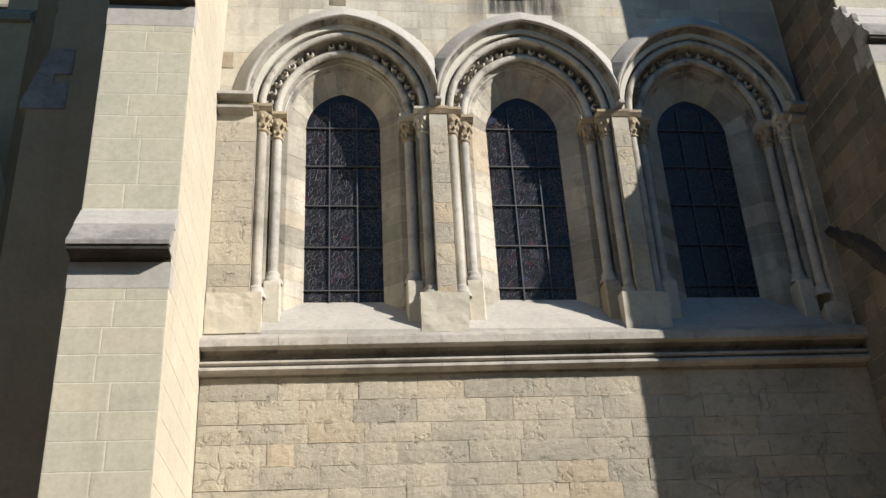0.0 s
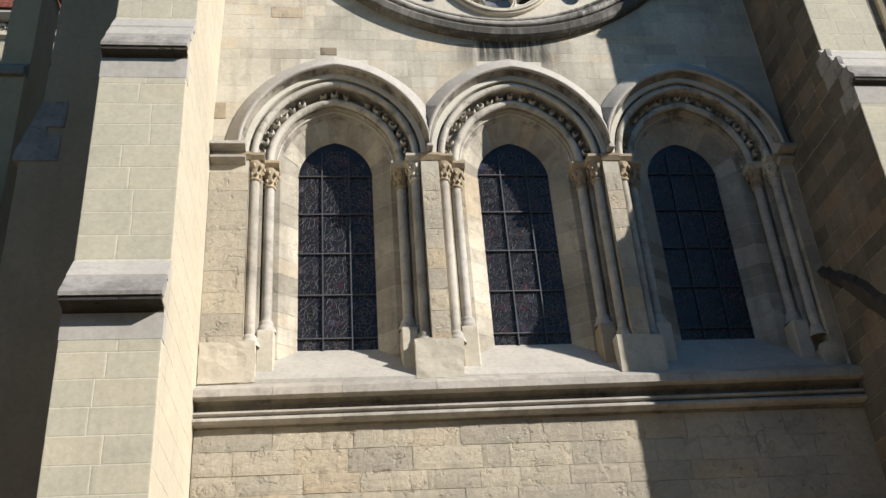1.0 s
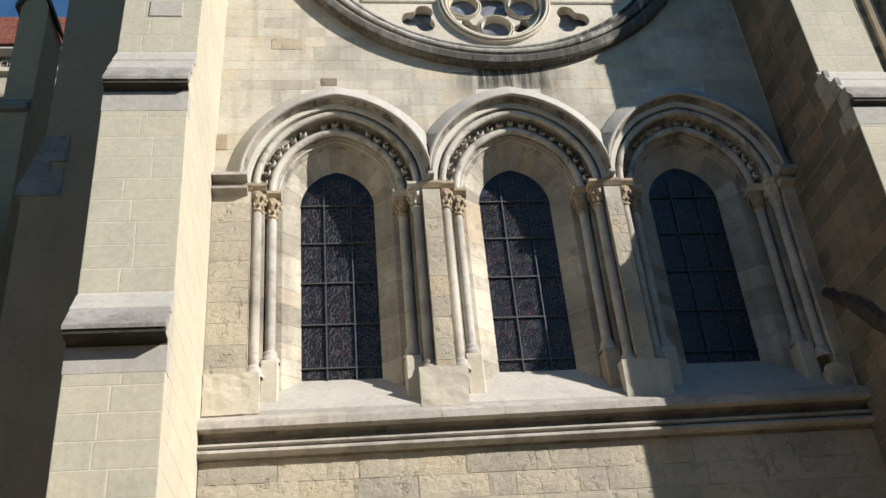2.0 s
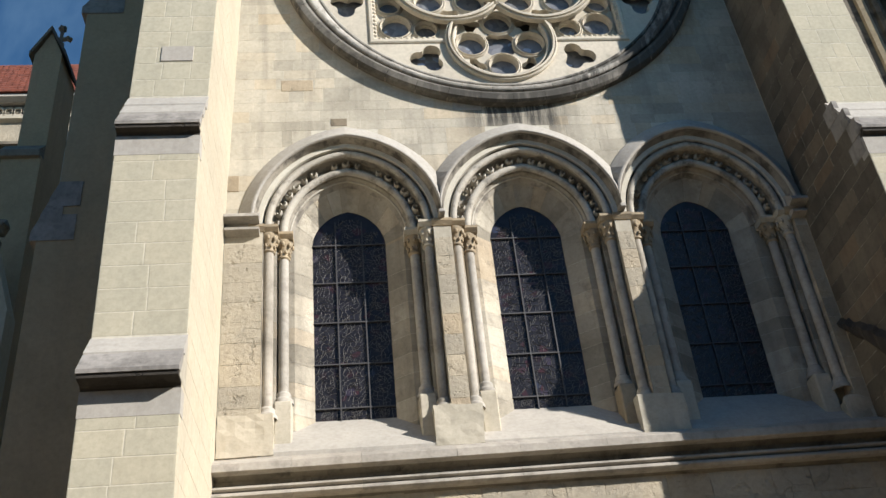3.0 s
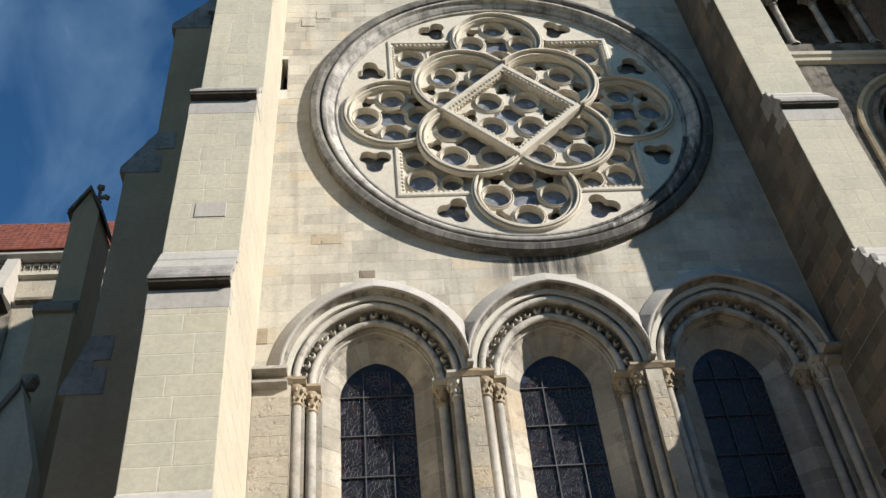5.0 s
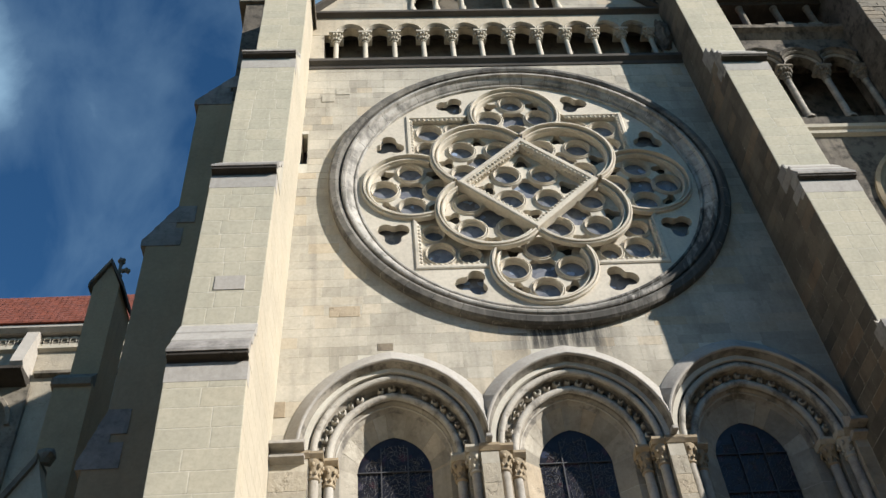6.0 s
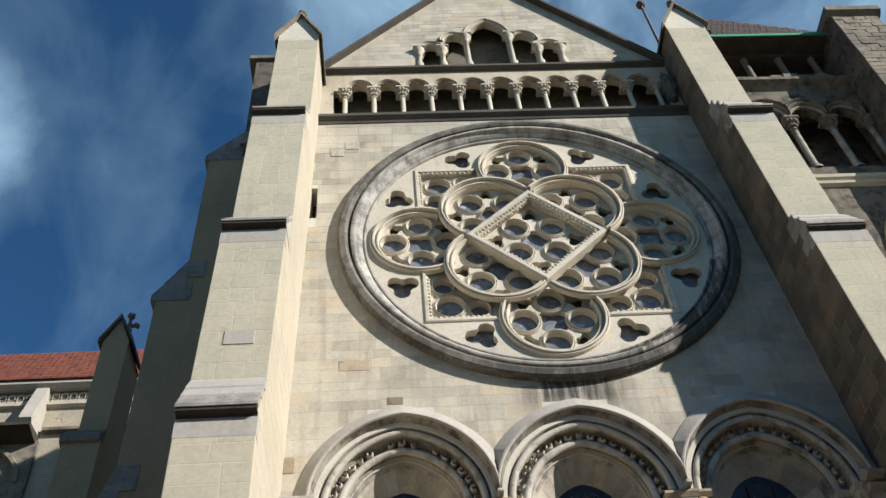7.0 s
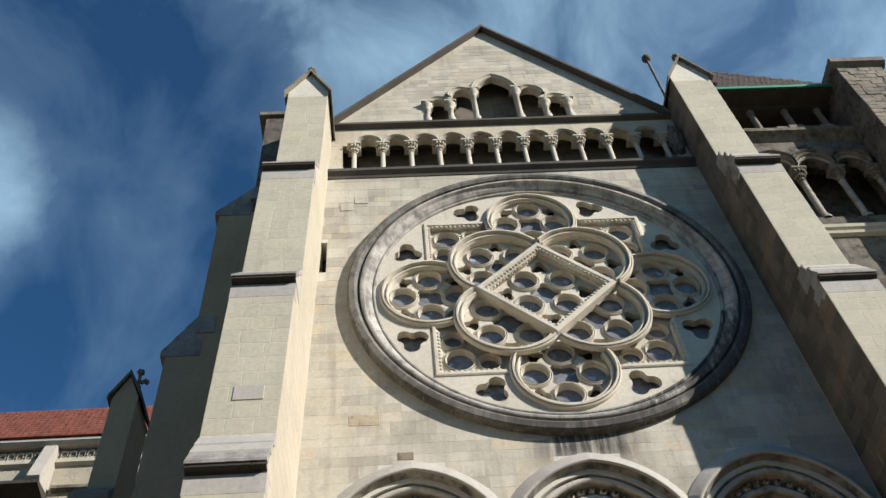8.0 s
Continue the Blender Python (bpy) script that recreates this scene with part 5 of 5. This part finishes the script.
    for off, w in ((0.0, 0.30), (0.42, 0.28)):
        prof = [(1.35 + off + w, Y), (1.35 + off + w, Y - 0.10), (1.35 + off + w * 0.6, Y - 0.14), (1.35 + off + w * 0.3, Y - 0.04), (1.35 + off, Y - 0.02)]
        part("big_arch_moulding", arch_sweep(15.35, 20.4, 0.5, prof, 14), M_OCHRE if off else M_TOWER, ob)
        for s in (-1, 1):
            rows_ = [[(15.35 + s * h, y_, z) for h, y_ in prof] for z in (9.0, 20.4)]
            part("big_jamb_moulding", sweep(rows_), M_OCHRE if off else M_TOWER, ob)
    for x in (12.5, 13.7, 14.85):
        part("loggia_post", lathe([(0.15, 29.42), (0.13, 29.52), (0.11, 29.56), (0.105, 30.60), (0.13, 30.66), (0.13, 30.76)], x, Y + 0.10, 10), M_OLD, ob)
    # Near-black back, beam and soffit carry the loggia's shade as colour
    part("loggia_back", box(11.2, 17, Y + 2.2, Y + 2.5, 29.0, 31.0), M_SOOT_SHADE, ob)
    part("loggia_beam", box(11.2, 17, Y - 0.05, Y + 2.4, 30.75, 30.95), M_SOOT_SHADE, ob, "dark timber beam under the roof")
    part("eaves_strip", box(11.2, 15.75, Y - 0.74, Y - 0.69, 31.0, 31.14), M_GREEN, ob, "bright green eaves strip")
    part("soffit", box(11.2, 15.8, Y - 0.66, Y + 2.4, 30.95, 31.02), M_SOOT_SHADE, ob)
    bm = bmesh.new()
    q = [bm.verts.new(p) for p in ((11.3, Y - 0.6, 31.03), (15.8, Y - 0.6, 31.03), (12.2, Y + 0.9, 35.5), (15.8, Y + 3.0, 31.03), (11.3, Y + 3.0, 31.03))]
    for f_ in ((0, 1, 2), (1, 3, 2), (3, 4, 2), (4, 0, 2), (0, 4, 3, 1)):
        bm.faces.new([q[i] for i in f_])
    bmesh.ops.recalc_face_normals(bm, faces=bm.faces[:])
    part("roof", bm, M_DARKEDGE, ob, "steep dark brown tiled roof")
    v, f = [], []
    for j in range(16):
        for i in range(22):
            xa = 11.35 + 0.2 * i + (0.1 if j % 2 else 0)
            ya, za = Y - 0.66 + 0.094 * j, 31.06 + 0.28 * j
            if xa > 15.7 - 0.24 * j or xa < 11.35 + 0.056 * j:
                continue
            b = len(v)
            v += [(xa, ya - 0.03, za), (xa + 0.18, ya - 0.03, za), (xa + 0.18, ya + 0.08, za + 0.29), (xa, ya + 0.08, za + 0.29), (xa, ya + 0.01, za - 0.01), (xa + 0.18, ya + 0.01, za - 0.01)]
            f += [(b, b + 1, b + 2, b + 3), (b + 4, b + 5, b + 1, b)]
    me = bpy.data.meshes.new("eaves_tiles")
    me.from_pydata(v, [], f)
    link_mesh("eaves_tiles", me, M_BROWNTILE, ob)["kind"] = "stuff"
    return ob


tower_side()


def tower_pier():
    ob = thing("tower_pier", (16.5, 1.0, 0), label="tall rubble-faced tower pier with projecting cap", category="pier")
    part("pier_core", box(15.35, 16.95, 1.2, 3.2, 0, 31.3), M_TOWER, ob)
    part("cap", prism_x([(1.2, 31.15), (1.0, 31.3), (1.0, 31.55), (3.3, 31.55), (3.3, 31.15)], 15.2, 17.1), M_OLD, ob, "projecting dark cap")
    for z0, z1 in courses(23.5, 31.1, 0.24):
        for a, b in split(15.35, 16.95, 0.38, 0.45):
            lay_stone(ob, M_OLD, (a + b) / 2, z0, z1, 1.21, rng.uniform(0.03, 0.06), b - a, name="rubble")
    return ob


def lightning_rod():
    ob = thing("ball_rod", (8.4, 0.1, 27.4), label="thin dark metal rod with a ball on top", category="rod")
    part("rod", lathe([(0.05, 27.0), (0.04, 30.0)], 8.4, 0.1, 8), M_IRON, ob)
    bm = bmesh.new()
    bmesh.ops.create_uvsphere(bm, u_segments=12, v_segments=8, radius=0.15)
    bmesh.ops.translate(bm, verts=bm.verts[:], vec=(8.4, 0.1, 30.1))
    part("ball", bm, M_DARKEDGE, ob, smooth=True)
    return ob


lightning_rod()


def drip_course():
    """Dark broken drip course on the flank of the buttress."""
    ob = thing("broken_drip_course", (8.45, -1.2, 8.6), label="dark broken moulding sloping along a buttress flank", category="moulding")
    bm = bmesh.new()
    rows_ = []
    for i in range(45):
        t = i / 44
        y = 0.0 - 2.2 * t
        z = 9.15 - 2.25 * t + 0.25 * math.sin(t * 3.1) + noise.noise(Vector((t * 9, 3, 0))) * 0.07 + noise.noise(Vector((t * 40, 5, 0))) * 0.06
        h = 0.22 + 0.5 * min(1, t * 1.6) + noise.noise(Vector((t * 6, 8, 0))) * 0.1 + noise.noise(Vector((t * 34, 2, 0))) * 0.09
        w = 0.17 + noise.noise(Vector((t * 7, 0, 0))) * 0.08 + noise.noise(Vector((t * 30, 9, 0))) * 0.05
        rows_.append([(8.52, y, z), (8.5 - w * 0.4, y, z + 0.02), (8.5 - w, y, z - 0.08), (8.5 - w * 0.9, y, z - h * 0.6), (8.52, y, z - h)])
    part("moulding_body", sweep(rows_, closed_profile=True), M_SOOT_SHADE, ob)
    return ob


drip_course()


# ---- wall stones, last ----
def free_runs(z0, z1, xa, xb, minw=0.12):
    """The stretches of one course that no opening takes."""
    cuts = []
    def cut(a, b):
        cuts.append((a, b))
    for cx in WIN_X:
        if z1 > SPRING and z0 < SPRING + 2.1:
            z = max(z0, SPRING)
            h = 1.72
            r = h + PC
            if z - SPRING < math.sqrt(r * r - PC * PC):
                dx = math.sqrt(max(0, r * r - (z - SPRING) ** 2)) - PC
                cut(cx - dx, cx + dx)
        elif z1 > SILL - 0.1 and z0 < SPRING:
            cut(cx - 1.475, cx + (1.475 if cx < 6 else 1.56))
    d = 0 if z0 < ROSE_Z < z1 else min(abs(z0 - ROSE_Z), abs(z1 - ROSE_Z))
    if d < 4.3:
        dx = math.sqrt(4.3 ** 2 - d * d)
        cut(ROSE_X - dx, ROSE_X + dx)
    if z1 > 19.4 and z0 < 20.65:
        cut(-1.78, -1.58)
    cuts.sort()
    runs, x = [], xa
    for a, b in cuts:
        if a > x + minw:
            runs.append((x, min(a, xb)))
        x = max(x, b)
    if x < xb - minw:
        runs.append((x, xb))
    return [(a, b) for a, b in runs if b - a > minw]


def joined(name, mat, parent, blocks):
    """Blocks too many to pick apart, as one mesh: (x0, x1, z0, z1, face y)."""
    v, f = [], []
    for x0, x1, z0, z1, y in blocks:
        k = len(v)
        e = 0.003
        v += [(x0, 0.03, z0), (x1, 0.03, z0), (x1, 0.03, z1), (x0, 0.03, z1), (x0 + e, y, z0 + e), (x1 - e, y, z0 + e), (x1 - e, y, z1 - e), (x0 + e, y, z1 - e)]
        f += [(k + 4, k + 5, k + 6, k + 7)] + [(k + i, k + (i + 1) % 4, k + 4 + (i + 1) % 4, k + 4 + i) for i in range(4)]
    me = bpy.data.meshes.new(name)
    me.from_pydata(v, [], f)
    ob = link_mesh(name, me, mat, parent)
    ob["kind"] = "stuff"
    return ob


M_WALL_FAR = stone_mat("pale_sandstone_far", (0.53, 0.49, 0.405), (0.31, 0.285, 0.235), (0.50, 0.39, 0.255), grime_amt=0.36, streak=0.36, vary=1.0, island=True)
# lower wall: rough, open joints
low = thing("wall_lower", (3.3, 0, 0), label="rough worn sandstone wall under the string course", category="wall", kind="structure")
part("joint_bed", box(XL, XR, -0.024, 0.02, 0.0, SILL - 0.57), M_JOINT, low)
zc = SILL - 0.60
while zc > 0.2:
    hc = rng.choice((0.29, 0.33, 0.36, 0.40))
    for a, b in split(XL, XR, rng.uniform(0.52, 0.8), 0.5):
        lay_stone(low, M_LOW, (a + b) / 2, zc - hc, zc, -0.01, rng.uniform(0.036, 0.052), b - a)
    zc -= hc
# upper wall
def uneven_courses(za, zb):
    zs = [za]
    while zs[-1] < zb - 0.45:
        zs.append(zs[-1] + rng.choice((0.22, 0.27, 0.30, 0.34, 0.38)))
    zs.append(zb)
    return list(zip(zs, zs[1:]))


far_blocks, count = [], 0
for z0, z1 in courses(SILL + 0.1, SPRING, 0.38) + uneven_courses(SPRING, 23.42):
    for ra, rb in free_runs(z0, z1, XL, XR):
        for a, b in split(ra, rb, 0.8 if z0 < SPRING else rng.uniform(0.36, 0.62), 0.5):
            if z0 < 18.0 and count < 300:
                lay_stone(wall, M_LOW if z1 < SPRING else M_WALL, (a + b) / 2, z0, z1, 0.004, rng.uniform(0.0075, 0.010) + (0.008 if z1 < SPRING else 0), b - a)
                count += 1
            else:
                far_blocks.append((a, b, z0, z1, -0.003 - rng.uniform(0, 0.004)))
joined("far_stones", M_WALL_FAR, wall, far_blocks)
# buttress faces
for ob, stages, lips, sx, rz in ((but_l, BUT_L, LIP_L, 1, 90), (but_r, BUT_R, LIP_R, 0, -90)):
    for k, (x0, x1, y, za, zb) in enumerate(stages):
        zt = zb - (0.25 if k < len(lips) else 0.1)
        zb_ = lips[k - 1][3] if k else za
        for z0, z1 in courses(zb_, zt, 0.345):
            for a, b in split(x0, x1, 0.58 if z0 < 11.5 else 0.45, 0.38):
                lay_stone(ob, M_BUT, (a + b) / 2 + lean((z0 + z1) / 2, 1 if rz == 90 else -1), z0, z1, y + 0.006, 0.006, b - a, tilt=0.0245 * (1 if rz == 90 else -1) if z0 > 11 else 0.0)
        xs_, sd_ = (x1, 1) if rz == 90 else (x0, -1)
        for z0, z1 in courses(max(za, 3.5), zb, 0.40 if rz == 90 else 0.31):
            for a, b in split(y + 0.02, -0.02, 0.75 if rz == 90 else rng.uniform(0.4, 0.62), 0.4):
                # Cream on the sunlit flank; the other flank's shade is in its stone
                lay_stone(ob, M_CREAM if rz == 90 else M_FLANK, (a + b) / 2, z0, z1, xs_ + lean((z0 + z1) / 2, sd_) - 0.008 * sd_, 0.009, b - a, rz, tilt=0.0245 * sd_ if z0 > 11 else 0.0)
# pale replaced stones, toothed into the shaded flank along each slope
for yl, zl, yt, zt, _ in LIP_R:
    for j in range(4):
        za = zl - 0.42 + (zt - zl + 0.30) * j / 4
        ya = yl + 0.10 + (yt - yl) * max(0.0, (za - zl) / (zt - zl))
        hb = (zt - zl + 0.30) / 4
        bm = box((8.438 if zl < 12 else 8.488), 8.53, ya + (0.05 if j == 0 else 0.0), ya + (0.46, 0.30, 0.52, 0.36)[j], za, za + hb - 0.008, 0.004)
        for v in bm.verts:
            v.co.x += lean(v.co.z, -1)
        part("replaced_stone", bm, M_LIP, but_r, "pale grey replaced stone")
tower_pier()

# one paler stone let into the sunlit buttress
bm = box(-2.75, -2.25, -2.564, -2.4, 12.94, 13.26, 0.004)
for v in bm.verts:
    v.co.x += lean(v.co.z, 1)
part("replaced_stone", bm, M_NEW, but_l, "pale grey replaced stone")

# small courses on the gable
gable_ob = bpy.data.objects["gable"]
blocks = []
for z0, z1 in courses(26.3, 32.1, 0.23):
    half = (APEX[1] - 0.3 - z1) / SL
    if half < 0.25:
        continue
    for a, b in split(APEX[0] - half, APEX[0] + half, 0.5):
        xm = abs((a + b) / 2 - 3.24)
        top_ = 29.3 if xm < 0.8 else 28.3 if xm < 1.5 else 27.65 if xm < 2.25 else 0
        if z0 < top_:
            continue
        blocks.append((a, b, z0, z1, -0.003 - rng.uniform(0, 0.003)))
joined("gable_stones", M_WALL_FAR, gable_ob, blocks)

# toothing and odd stones in the wall
for x0, x1, z0, z1, y, m in ((-0.95, -0.60, 22.2, 22.5, -0.02, M_WALL), (-1.30, -0.98, 21.9, 22.2, -0.02, M_WALL),
                             (-0.08, 0.22, 13.72, 13.9, -0.012, M_OLD), (-1.94, -1.74, 12.25, 12.6, -0.014, M_OCHRE), (2.25, 2.8, 14.05, 14.3, -0.010, M_NEW), (-1.0, -0.4, 14.62, 14.9, -0.010, M_LOW)):
    part("odd_stone", box(x0, x1, y, 0.1, z0, z1, 0.006), m, wall)
